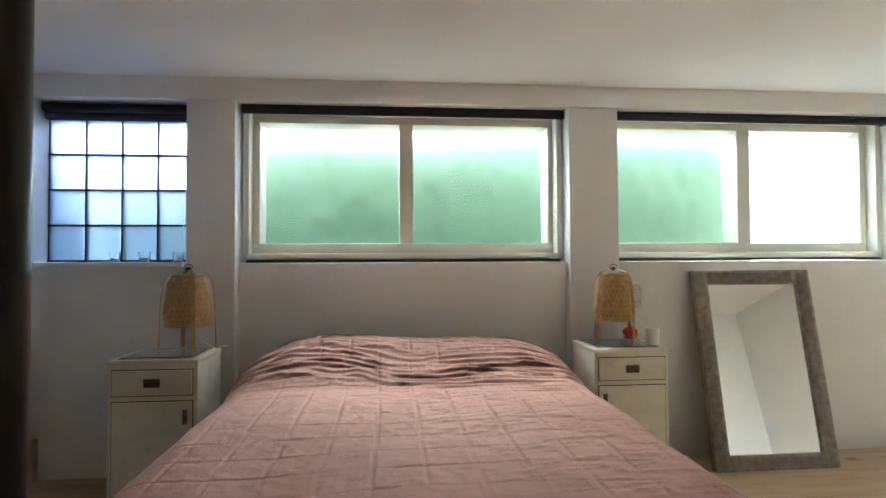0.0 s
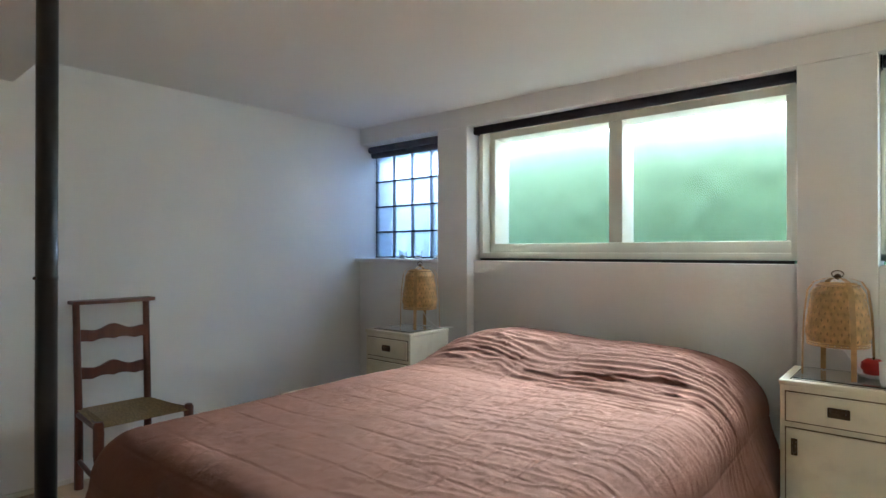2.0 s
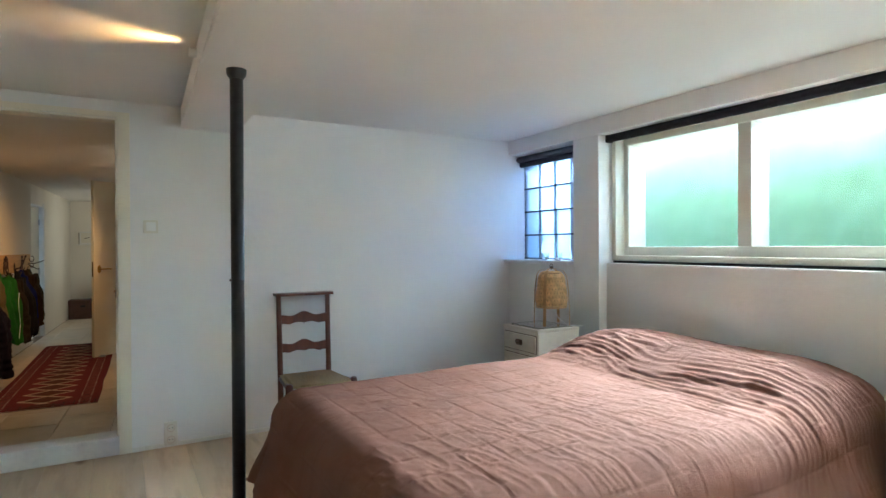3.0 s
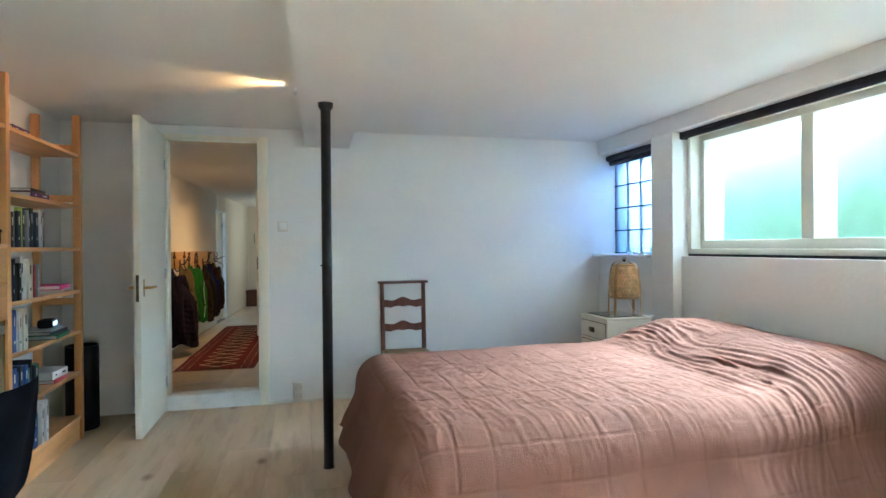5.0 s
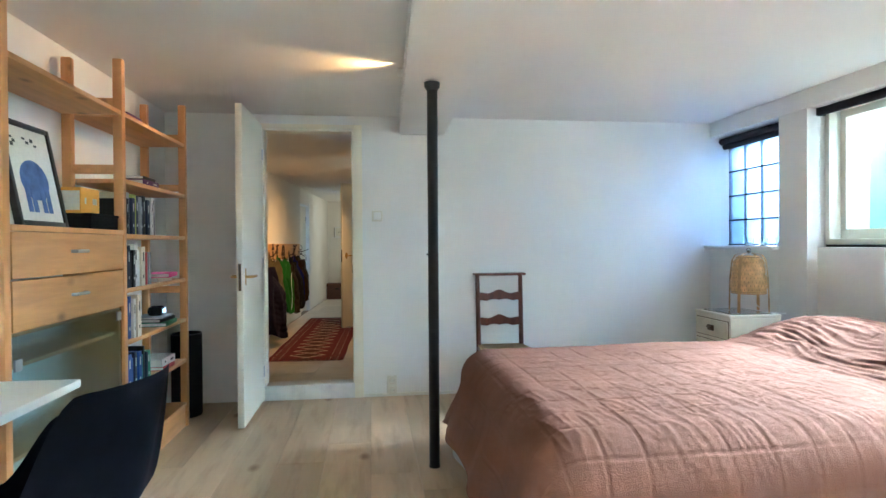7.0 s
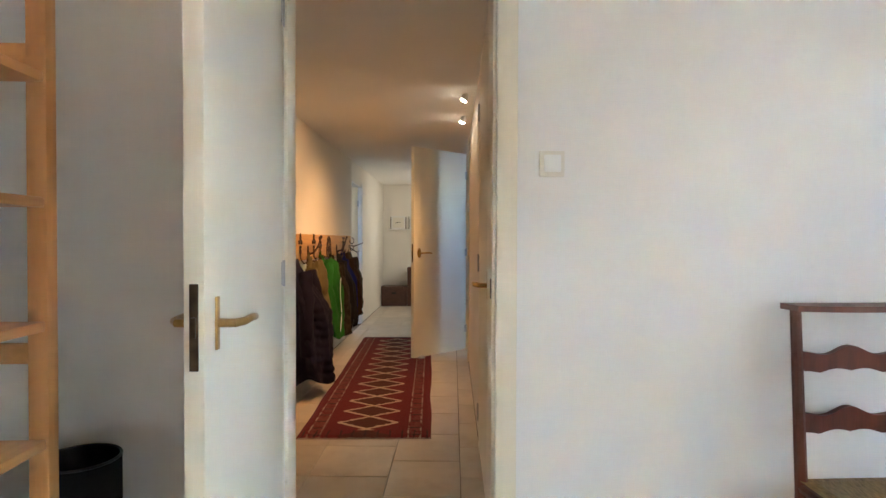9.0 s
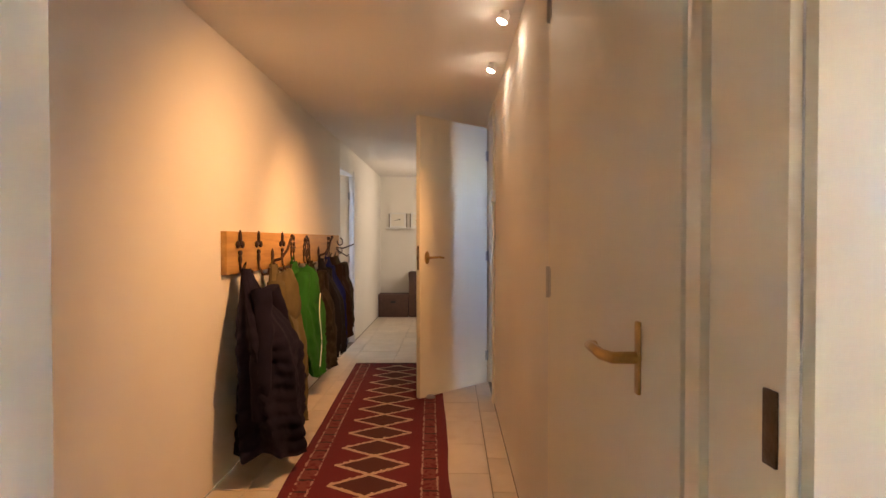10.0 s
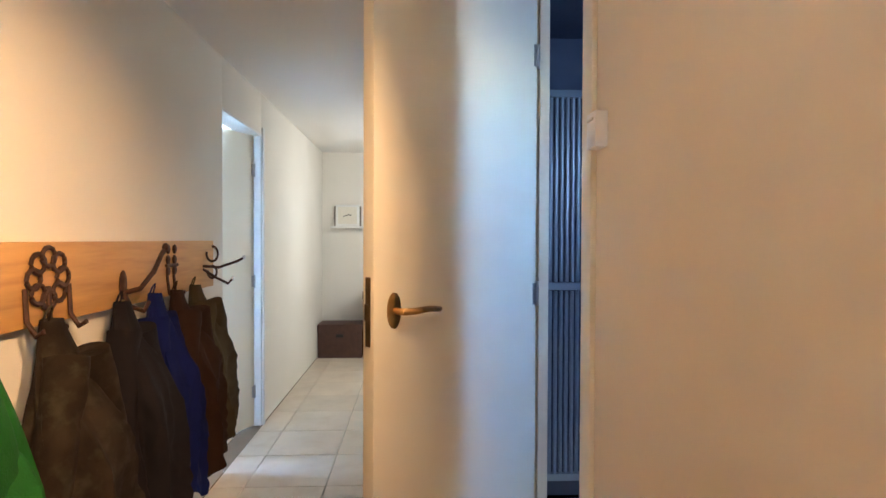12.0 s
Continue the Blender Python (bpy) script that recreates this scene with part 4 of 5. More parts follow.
row(0.157, -0.487, ["green", "white", "cream", "green", "white", "teal", "blue", "green", "white", "grey", "white", "grey"], 0.17, 0.23)


def lying(kind, x, y, z, w, d, h, turn=0):
    return book(kind, pose(x, y, z, 0, 0, turn) @ pose(0, 0, 0, 0, -90, 0) @ pose(0, 0, -w), h, w, d)


lying("purple", -0.98, -0.825, 1.4885, 0.22, 0.16, 0.030)
lying("black", -0.96, -0.835, 1.5195, 0.20, 0.15, 0.016, 3)
lying("cream", -1.14, -0.810, 0.954, 0.20, 0.16, 0.024, -3)
lying("pink", -1.20, -0.800, 0.979, 0.24, 0.15, 0.024, 8)
lying("green", -1.20, -0.805, 0.698, 0.24, 0.17, 0.022, 5)
lying("black", -1.18, -0.810, 0.721, 0.22, 0.17, 0.020, -2)
lying("grey", -1.16, -0.815, 0.742, 0.21, 0.16, 0.010, 2)
lying("red", -1.18, -0.815, 0.437, 0.18, 0.16, 0.022, 0)
lying("white", -1.19, -0.815, 0.460, 0.20, 0.16, 0.045, -2)
lying("purple", -0.80, -0.845, 1.811, 0.20, 0.14, 0.030, 2)
cl = thing("clock_radio", pose(-1.08, -0.88, 0.753, 0, 0, 190), "small black clock radio with a bluish lit display", "clock")
bm = bmesh.new()
box(bm, -0.065, -0.04, 0, 0.065, 0.04, 0.05, bevel=0.018)
part("case", bm, BLACKFABRIC, cl)
bm = bmesh.new()
box(bm, -0.045, -0.0415, 0.015, 0.045, -0.039, 0.036, bevel=0.001)
part("display", bm, glow("display_glow", (0.55, 0.70, 0.9), 0.15), cl, "pale blue display")

# on the cabinet
pf = thing("picture", pose(0.11, -0.86, 1.236, 0, 0, 180) @ pose(0, 0, 0, -11, 0, 0), "black framed print of a blue animal leaning on the cabinet", "picture")
for nm, q in (("frame_side", (-0.16, 0, -0.14, 0.40)), ("frame_side", (0.14, 0, 0.16, 0.40)), ("frame_rail", (-0.14, 0, 0.14, 0.02)), ("frame_rail", (-0.14, 0.38, 0.14, 0.40))):
    bm = bmesh.new()
    box(bm, q[0], -0.012, q[1], q[2], 0.012, q[3], bevel=0.002)
    part(nm, bm, BLACKPAINT, pf)
bm = bmesh.new()
box(bm, -0.14, -0.004, 0.02, 0.14, 0.004, 0.38)
part("print_sheet", bm, PAPER, pf)
ANIMAL = mat("blue_ink", (0.10, 0.16, 0.36), 0.9, var=0.35, scale=18)
bm = bmesh.new()
ball(bm, (0.0, -0.0035, 0.18), 0.10, 0.95, 0.02, 0.80, seg=24)
for x in (-0.065, -0.03, 0.03, 0.065):
    box(bm, x - 0.014, -0.0058, 0.055, x + 0.014, -0.0042, 0.15)
part("blue_shape", bm, ANIMAL, pf)
bm = bmesh.new()
for i, (x, z) in enumerate(((-0.10, 0.33), (-0.085, 0.315), (-0.10, 0.30), (-0.02, 0.335), (0.0, 0.32), (0.03, 0.33), (0.05, 0.315))):
    box(bm, x - 0.008, -0.0056, z, x + 0.008, -0.0042, z + 0.008 + 0.003 * (i % 3))
part("ink_bars", bm, BLACKPAINT, pf)
bxx = thing("box", pose(-0.27, -0.865, 1.236), "low black storage box on the cabinet", "box")
bm = bmesh.new()
box(bm, -0.13, -0.08, 0, 0.13, 0.06, 0.06, bevel=0.004)
part("body", bm, BLACKFABRIC, bxx)
bm = bmesh.new()
box(bm, -0.133, -0.083, 0.055, 0.133, 0.063, 0.068, bevel=0.003)
part("lid", bm, BLACKFABRIC, bxx)
row(1.2365, -0.36, ["white", "grey", "white"], 0.16, 0.19, y=-0.93)
lying("orange", -0.37, -0.875, 1.305, 0.17, 0.08, 0.115)

dk = thing("desk", pose(1.15, -0.81, 0), "white desk with a thin top beside the bookcase", "desk")
bm = bmesh.new()
box(bm, -0.62, -0.27, 0.715, 0.62, 0.275, 0.742, bevel=0.006)
part("top", bm, DESKWHITE, dk)
for x in (-0.40, 0.56):
    for y in (-0.22, 0.10):
        bm = bmesh.new()
        box(bm, x - 0.02, y - 0.02, 0, x + 0.02, y + 0.02, 0.715, bevel=0.003)
        part("leg", bm, GREYMETAL, dk)

# felt shell chair, facing the desk
ch = thing("shell_chair", pose(1.0, -0.50, 0, 0, 0, 168), "dark navy felt shell chair at the desk", "chair")
n, m2 = 84, 22
P = np.zeros((n, m2, 3))
for i in range(n):
    a = -2.35 + 4.7 * i / (n - 1)
    back = 0.5 + 0.5 * math.cos(a)
    s = np.array(abs(a))
    hgt = 0.49 + 0.37 * float(1 - smooth(0.45, 1.02, s)) + 0.18 * float(smooth(1.0, 1.4, s) * (1 - smooth(1.85, 2.35, s)))
    for j in range(m2):
        t = j / (m2 - 1)
        r = 0.10 + 0.20 * math.sin(min(1, t * 1.6) * 1.5708)
        flare = (0.05 + 0.10 * max(0, math.cos(a))) * max(0, t - 0.5)
        z = 0.42 + 0.02 * (1 - t) + (hgt - 0.42) * max(0, (t - 0.35) / 0.65) ** 1.15
        P[i, j] = ((r + flare) * 1.0 * math.sin(a), -(r + flare + 0.02 * back) * math.cos(a) * 0.95, z)
bm = bmesh.new()
grid_mesh(bm, P)
bmesh.ops.solidify(bm, geom=bm.faces[:], thickness=0.022)
part("shell", bm, NAVYFELT, ch)
bm = bmesh.new()
lathe(bm, [(0.02, 0.405), (0.23, 0.41), (0.255, 0.435), (0.23, 0.46), (0.03, 0.465)], 28)
part("seat_pad", bm, NAVYFELT, ch)
for k in range(4):
    a = 0.785 + 1.5708 * k
    bm = bmesh.new()
    tube(bm, [(0.10 * math.cos(a), 0.10 * math.sin(a), 0.41), (0.26 * math.cos(a), 0.26 * math.sin(a), 0)], 0.014, 8, r1=0.010)
    part("leg", bm, BLACKPAINT, ch)

bn = thing("waste_bin", pose(-1.62, -0.88, 0), "tall black cylindrical bin between bookcase and wall", "bin")
bm = bmesh.new()
lathe(bm, [(0.095, 0), (0.099, 0.01), (0.099, 0.56), (0.093, 0.56), (0.091, 0.02), (0.004, 0.018)], 32)
part("body", bm, BLACKFABRIC, bn)
bm = bmesh.new()
tube(bm, [(0.097 * math.cos(6.28318 * i / 32), 0.097 * math.sin(6.28318 * i / 32), 0.56) for i in range(32)], 0.004, 6, closed=True)
part("rim", bm, BLACKPAINT, bn)


def lever(parent, x, z, y, side, toward, oval=False):
    """A brass lever handle on a door face at height z; side is the face's direction along y."""
    bm = bmesh.new()
    if oval:
        t = bmesh.new()
        lathe(t, [(0.030, 0), (0.030, 0.004), (0.024, 0.007)], 24)
        merge(bm, t, Matrix.Translation((x, y, z)) @ Matrix.Diagonal((0.75, 1, 1.5, 1)) @ Matrix.Rotation(radians(-90 * side), 4, "X"))
    else:
        box(bm, x - 0.009, min(y, y + side * 0.006), z - 0.055, x + 0.009, max(y, y + side * 0.006), z + 0.055, bevel=0.003)
    part("backplate", bm, BRASS, parent, "aged brass plate")
    bm = bmesh.new()
    tube(bm, [(x, y, z), (x, y + side * 0.04, z), (x + toward * 0.02, y + side * 0.052, z + 0.001), (x + toward * 0.07, y + side * 0.054, z + 0.003), (x + toward * 0.115, y + side * 0.048, z - 0.002), (x + toward * 0.13, y + side * 0.036, z - 0.004)], 0.0095, 10, r1=0.0075)
    part("lever", bm, BRASS, parent, "curved brass lever")


def door_leaf(name, m, w, h, label, oval=False, side_both=True, zh=0.955):
    """A flush painted door, hinged at its local origin, along +x."""
    d = thing(name, m, label, "door")
    d["kind"] = "structure"
    bm = bmesh.new()
    box(bm, 0, -0.02, 0.008, w, 0.02, h, bevel=0.003)
    leaf = part("leaf", bm, DOORPAINT, d)
    for s in (1, -1) if side_both else (1,):
        lever(leaf, w - 0.065, zh, 0.02 * s, s, -1, oval)
    bm = bmesh.new()
    box(bm, w - 0.001, -0.0085, zh - 0.085, w + 0.0025, 0.0085, zh + 0.085, bevel=0.001)
    part("lock_plate", bm, BRASSDARK, leaf, "worn lock plate on the edge")
    bm = bmesh.new()
    box(bm, w + 0.0015, -0.005, zh - 0.02, w + 0.009, 0.005, zh + 0.02, bevel=0.001)
    part("latch", bm, BRASSDARK, leaf)
    for z in (0.22, h * 0.5, h - 0.22):
        bm = bmesh.new()
        tube(bm, [(-0.004, 0.021, z - 0.04), (-0.004, 0.021, z + 0.04)], 0.006, 8)
        box(bm, 0.0, 0.0205, z - 0.035, 0.02, 0.0225, z + 0.035)
        part("hinge", bm, STEEL, leaf)
    return d


door_leaf("door_1", pose(-1.885, -0.436, 0.004, 0, 0, 0), 0.66, 2.045, "cream painted flush bedroom door standing wide open")
st = thing("strike_plate", pose(W - 0.018, DR - 0.012, 0.975), "dark brass strike plate on the door jamb", "strike plate")
bm = bmesh.new()
box(bm, -0.009, -0.003, -0.032, 0.009, 0.0, 0.032, bevel=0.001)
part("plate", bm, BRASSDARK, st)
sp = thing("beam_spot", pose(-0.62, 0.56, 2.085), "small warm spotlight under the ceiling beside the beam", "spotlight")
bm = bmesh.new()
tube(bm, [(0, 0.0, 0), (0, -0.03, 0.001)], 0.022, 14)
part("housing", bm, WHITEPLASTIC, sp)

# ---- hall things ----
BEDROOM = {ob.name for ob in scene.objects} - {"hall_wall_left", "hall_wall_right", "hall_wall_end", "hall_ceiling", "hall_floor", "side_room", "wash_room", "side_room_daylight",
                                               "wash_room_daylight", "hall_end_fill", "hall_spot_lamp_a", "hall_spot_lamp_b"}
# coat rack: a long board with old iron hooks
rk = thing("coat_rack", pose(-5.385, HL, 0), "long wooden coat board with ornate old iron hooks", "coat rack")
bm = bmesh.new()
box(bm, -1.325, 0, 0.963, 1.325, 0.03, 1.172, bevel=0.004)
part("board", bm, RACKWOOD, rk)


def curl(c, r, a0, a1, n=12):
    return [(c[0], c[1] + r * math.sin(a0 + (a1 - a0) * i / n), c[2] + r * math.cos(a0 + (a1 - a0) * i / n)) for i in range(n + 1)]


def hook(x, kind, parent):
    """One cast hook: its plate and the arms and ornaments on it."""
    f = 0.03
    h = None

    def piece(name, bm):
        nonlocal h
        for v in bm.verts:
            v.co.x, v.co.z = x + (v.co.x - x) * 1.45, 1.06 + (v.co.z - 1.06) * 1.35
        if h is None:
            h = part("hook", bm, IRON, parent)
        else:
            part(name, bm, IRON, h)

    def arm(*a, **k):
        piece("arm", tube(bmesh.new(), *a, **k))

    def ornament(*a, **k):
        piece("ornament", ball(bmesh.new(), *a, **k))

    if kind in ("lily", "leaf"):
        for dx, dz, sx, sz in ((0, 0.045, 0.5, 1.5), (-0.022, 0.02, 0.8, 0.7), (0.022, 0.02, 0.8, 0.7), (0, -0.01, 0.9, 0.5), (0, -0.035, 0.7, 0.9)):
            ornament((x + dx, f + 0.006, 1.075 + dz), 0.02, sx, 0.4, sz, seg=10)
        arm([(x, f, 1.06), (x, f + 0.008, 1.0), (x, f + 0.03, 0.972), (x, f + 0.055, 0.975), (x, f + 0.065, 1.0)], 0.006, 8)
        if kind == "lily":
            for s in (-1, 1):
                arm([(x, f + 0.01, 1.0), (x + s * 0.025, f + 0.03, 0.98), (x + s * 0.045, f + 0.045, 0.985)], 0.006, 7)
    elif kind == "scroll":
        for k in range(8):
            a = 6.28318 * k / 8
            cx, cz = x + 0.04 * math.cos(a), 1.075 + 0.04 * math.sin(a)
            arm([(cx + 0.018 * math.cos(b), f + 0.006, cz + 0.018 * math.sin(b)) for b in np.linspace(0, 6.0, 12)], 0.005, 6, closed=True)
        for s in (-0.06, 0, 0.06):
            arm([(x + s, f + 0.004, 1.06), (x + s, f + 0.008, 1.0), (x + s, f + 0.03, 0.975), (x + s, f + 0.05, 0.985)], 0.0055, 7)
    elif kind == "swan":
        arm([(x + 0.04, f, 1.02), (x + 0.03, f + 0.05, 1.03), (x, f + 0.075, 1.07), (x - 0.03, f + 0.08, 1.11), (x - 0.045, f + 0.085, 1.125)], 0.007, 8)
        arm([(x + 0.04, f, 1.03), (x + 0.045, f + 0.03, 0.99), (x + 0.02, f + 0.055, 0.975), (x - 0.005, f + 0.055, 0.995)], 0.006, 8)
        ornament((x + 0.04, f + 0.004, 1.04), 0.02, 0.8, 0.4, 1.8, seg=10)
        ornament((x - 0.045, f + 0.085, 1.128), 0.011)
    elif kind == "pair":
        for s in (-0.02, 0.02):
            for dz in (0.06, 0.03, 0.0):
                ornament((x + s, f + 0.006, 1.06 + dz), 0.014, 0.7, 0.5, 1.0, seg=8)
            arm([(x + s, f, 1.06), (x + s, f + 0.01, 0.995), (x + s, f + 0.035, 0.985), (x + s, f + 0.045, 1.0)], 0.005, 7)
        arm([(x - 0.035, f + 0.008, 1.075), (x + 0.035, f + 0.008, 1.075)], 0.005, 7)
    else:
        arm([(x + 0.02, f, 1.06), (x, f + 0.06, 1.055), (x - 0.03, f + 0.13, 1.075), (x - 0.04, f + 0.15, 1.085)], 0.0045, 7)
        arm([(x + 0.02, f, 1.05), (x, f + 0.05, 1.02), (x - 0.02, f + 0.09, 1.0), (x - 0.03, f + 0.105, 1.015)], 0.0045, 7)
        arm(curl((x, f + 0.03, 1.10), 0.025, 0, 5), 0.0045, 7)
        arm(curl((x, f + 0.03, 1.04), 0.02, 0, 5), 0.0045, 7)
    if kind == "knob":
        for p in ((x - 0.058, f + 0.153, 1.0965), (x - 0.0435, f + 0.107, 1.003)):
            bm = bmesh.new()
            ball(bm, p, 0.009)
            part("porcelain_knob", bm, SILLWHITE, h, "white porcelain knob")


for x, k in ((1.17, "lily"), (0.90, "leaf"), (0.60, "swan"), (0.47, "leaf"), (0.24, "pair"), (-0.12, "scroll"), (-0.55, "swan"), (-0.85, "pair"), (-1.22, "knob")):
    hook(x, k, rk)


def cloth(name, c, var=0.15, bump=0.2, bscale=220, dark=None, amount=0.0):
    m = mat(name, c, 0.9, var=var, scale=10, bump=bump, bscale=bscale, dark=dark, darkamount=amount)
    m.node_tree.nodes["Principled BSDF"].inputs["Specular IOR Level"].default_value = 0.15
    return m


def coat(name, label, x, top, L, w, depth, material, seed, puffer=False, hood=None, zip_mat=None, sleeves=True, flare=1.0):
    c = thing(name, pose(x, HL + 0.035, top), label, "coat", "coats on the rack")
    rg = random.Random(seed)
    n, m2 = 84, 96
    P = np.zeros((n, m2 + 1, 3))
    ph, ph2, sway = rg.uniform(0, 6), rg.uniform(0, 6), rg.uniform(-0.03, 0.03)
    for i in range(n):
        t = i / (n - 1)
        sh = float(smooth(-0.10, 0.42, np.array(t))) ** 0.9
        hw = (0.022 + (w / 2 - 0.022) * sh) * (1 + 0.08 * t * flare)
        hd = (0.018 + (depth / 2 - 0.018) * float(smooth(-0.05, 0.5, np.array(t)))) * (1 + 0.15 * t)
        z = -L * t
        for j in range(m2 + 1):
            a = 6.28318 * j / m2
            # deep folds that gather towards the hook, with creases across
            warp = a + 0.35 * math.sin(2.1 * t + ph) + 0.25 * noise.noise(Vector((2 * math.cos(a), 2 * math.sin(a), 3 * t + seed)))
            ridge = 1 - abs(math.sin(3.5 * warp + ph))
            f = 1 + sh * ((0.16 if puffer else 0.34) * (ridge ** 2 - 0.3) * (0.5 + 0.5 * t) + 0.07 * math.sin(7 * warp + ph2 - 2 * t))
            f += sh * 0.11 * noise.noise(Vector((2.2 * math.cos(a) + seed, 2.2 * math.sin(a), 7 * t)))
            f += sh * 0.05 * noise.noise(Vector((6 * math.cos(a), 6 * math.sin(a) + seed, 20 * t)))
            if puffer:
                f += 0.075 * sh * abs(math.sin(t * L / 0.062 * 3.1416 + 0.5 * math.sin(a))) ** 0.6 - 0.05
            xx = hw * f * math.cos(a) + sway * t
            yy = hd * f * math.sin(a)
            P[i, j] = (xx, max(0.006, hd + yy + 0.015), z + 0.03 * t * math.sin(3 * a + ph) - 0.035 * sh * abs(math.cos(a)) * (1 - t))
        P[i, m2] = P[i, 0]
    bm = bmesh.new()
    grid_mesh(bm, P)
    bmesh.ops.solidify(bm, geom=bm.faces[:], thickness=0.006)
    bmesh.ops.remove_doubles(bm, verts=bm.verts[:], dist=0.0005)
    part("body", bm, material, c, smooth=70)
    if sleeves:
        for s in (-1, 1):
            bm = bmesh.new()
            pts, k = [], 22
            for i in range(k):
                t = i / (k - 1)
                pts.append((s * (w * (0.16 + 0.34 * min(1, t * 1.6)) ), depth * (0.45 + 0.3 * t) + 0.02 * math.sin(t * 3 + ph), -0.12 * L - t * L * 0.66))
            tube(bm, pts, 0.048, 16, r1=0.045)
            for v in bm.verts:
                q = noise.noise(v.co * 11 + Vector((seed, 0, 0))) * 0.022 + noise.noise(v.co * 30 + Vector((0, seed, 0))) * 0.009
                v.co += Vector((q, q * 0.8, 0))
                if puffer:
                    v.co.x += s * 0.006 * abs(math.sin(v.co.z / 0.05 * 3.1416))
            part("sleeve", bm, material, c, smooth=70)
    if hood:
        bm = bmesh.new()
        t = bmesh.new()
        bmesh.ops.create_uvsphere(t, u_segments=28, v_segments=18, radius=1)
        for v in t.verts:
            q = 1 + 0.18 * noise.noise(v.co * 2.3 + Vector((seed * 1.7, 2, 0)))
            v.co = Vector((v.co.x * w * 0.30 * q * (1 - 0.45 * v.co.z), depth * 0.62 + v.co.y * depth * 0.45 * q, -0.20 + v.co.z * 0.17 * q))
        merge(bm, t)
        part("hood", bm, hood, c, smooth=80)
    if zip_mat:
        bm = bmesh.new()
        tube(bm, [(w * 0.18 + 0.03 * math.sin(k * 0.7), depth * 1.12 + 0.01, -0.2 - k * (L - 0.24) / 10) for k in range(11)], 0.003, 6)
        part("zip", bm, zip_mat, c, "pale zip edge")
    bm = bmesh.new()
    tube(bm, [(-0.012, 0.02, -0.01), (-0.01, 0.03, 0.02), (0.0, 0.035, 0.03), (0.01, 0.03, 0.02), (0.012, 0.02, -0.01)], 0.003, 6)
    part("hanging_loop", bm, material, c)
    return c


NAVY = cloth("navy_nylon", (0.013, 0.010, 0.022), bump=0.3)
BEIGE = cloth("khaki_cotton", (0.13, 0.102, 0.048), bump=0.06)
GREEN = cloth("green_fleece", (0.018, 0.10, 0.014), bump=0.4)
CAMO = cloth("dark_tweed", (0.018, 0.013, 0.009), var=0.5, dark=(0.045, 0.042, 0.028), amount=0.7, bscale=90)
BLACKC = cloth("black_wool", (0.010, 0.009, 0.012))
BLUEC = cloth("blue_nylon", (0.004, 0.008, 0.075), bump=0.3)
OLIVE = cloth("olive_canvas", (0.050, 0.042, 0.024), var=0.3)
BROWN = cloth("brown_wool", (0.022, 0.011, 0.007))
coat("puffer_jacket", "long dark navy quilted puffer coat on an iron hook", -4.20, 0.99, 0.87, 0.42, 0.26, NAVY, 1, puffer=True)
coat("raincoat", "khaki beige hooded raincoat hanging on the rack", -4.63, 0.995, 0.88, 0.36, 0.17, BEIGE, 2, hood=BEIGE, zip_mat=None)
coat("hooded_jacket", "bright green hooded fleece jacket on the rack", -5.04, 0.995, 0.70, 0.36, 0.19, GREEN, 3, hood=GREEN, zip_mat=SILLWHITE)
coat("tweed_coat", "dark mottled brown coat on the rack", -5.46, 0.985, 0.74, 0.28, 0.17, CAMO, 4)
coat("black_coat", "black wool coat hanging on the rack", -5.80, 0.99, 0.74, 0.28, 0.17, BLACKC, 5)
coat("rain_jacket", "bright blue nylon jacket on the rack", -6.02, 0.995, 0.70, 0.22, 0.15, BLUEC, 6)
coat("brown_coat", "dark brown wool coat on the rack", -6.20, 0.99, 0.66, 0.22, 0.16, BROWN, 7)
coat("canvas_jacket", "olive canvas jacket hanging at the rack's end", -6.38, 0.995, 0.62, 0.25, 0.14, OLIVE, 8)

# runner rug
rug_mat = bpy.data.materials.new("woven_runner")
rug_mat.use_nodes = True
nt = rug_mat.node_tree
pb = nt.nodes["Principled BSDF"]
pb.inputs["Roughness"].default_value = 0.95
tc = nt.nodes.new("ShaderNodeTexCoord")
sep = nt.nodes.new("ShaderNodeSeparateXYZ")
nt.links.new(tc.outputs["Object"], sep.inputs[0])


def mth(op, a, b=None, c=None):
    n = nt.nodes.new("ShaderNodeMath")
    n.operation = op
    for i, q in enumerate((a, b, c)):
        if q is None:
            continue
        if isinstance(q, (int, float)):
            n.inputs[i].default_value = q
        else:
            nt.links.new(q, n.inputs[i])
    return n.outputs[0]


def mixc(fac, a, b):
    n = nt.nodes.new("ShaderNodeMixRGB")
    nt.links.new(fac, n.inputs[0])
    for i, q in ((1, a), (2, b)):
        if isinstance(q, tuple):
            n.inputs[i].default_value = (*q, 1)
        else:
            nt.links.new(q, n.inputs[i])
    return n.outputs[0]


wob = nt.nodes.new("ShaderNodeTexNoise")
wob.inputs["Scale"].default_value = 40
nt.links.new(tc.outputs["Object"], wob.inputs["Vector"])
jit = mth("MULTIPLY", mth("SUBTRACT", wob.outputs[0], 0.5), 0.022)
X = mth("ADD", sep.outputs[0], jit)
Y = mth("ADD", sep.outputs[1], jit)
aX, aY = mth("ABSOLUTE", X), mth("ABSOLUTE", Y)
per = 0.235
ph = mth("ABSOLUTE", mth("SUBTRACT", mth("FRACT", mth("DIVIDE", X, per)), 0.5))
edge = mth("MULTIPLY", ph, 0.36)
dist = mth("ABSOLUTE", mth("SUBTRACT", aY, edge))
line = mth("LESS_THAN", dist, mth("MULTIPLY_ADD", wob.outputs[0], 0.03, 0.006))
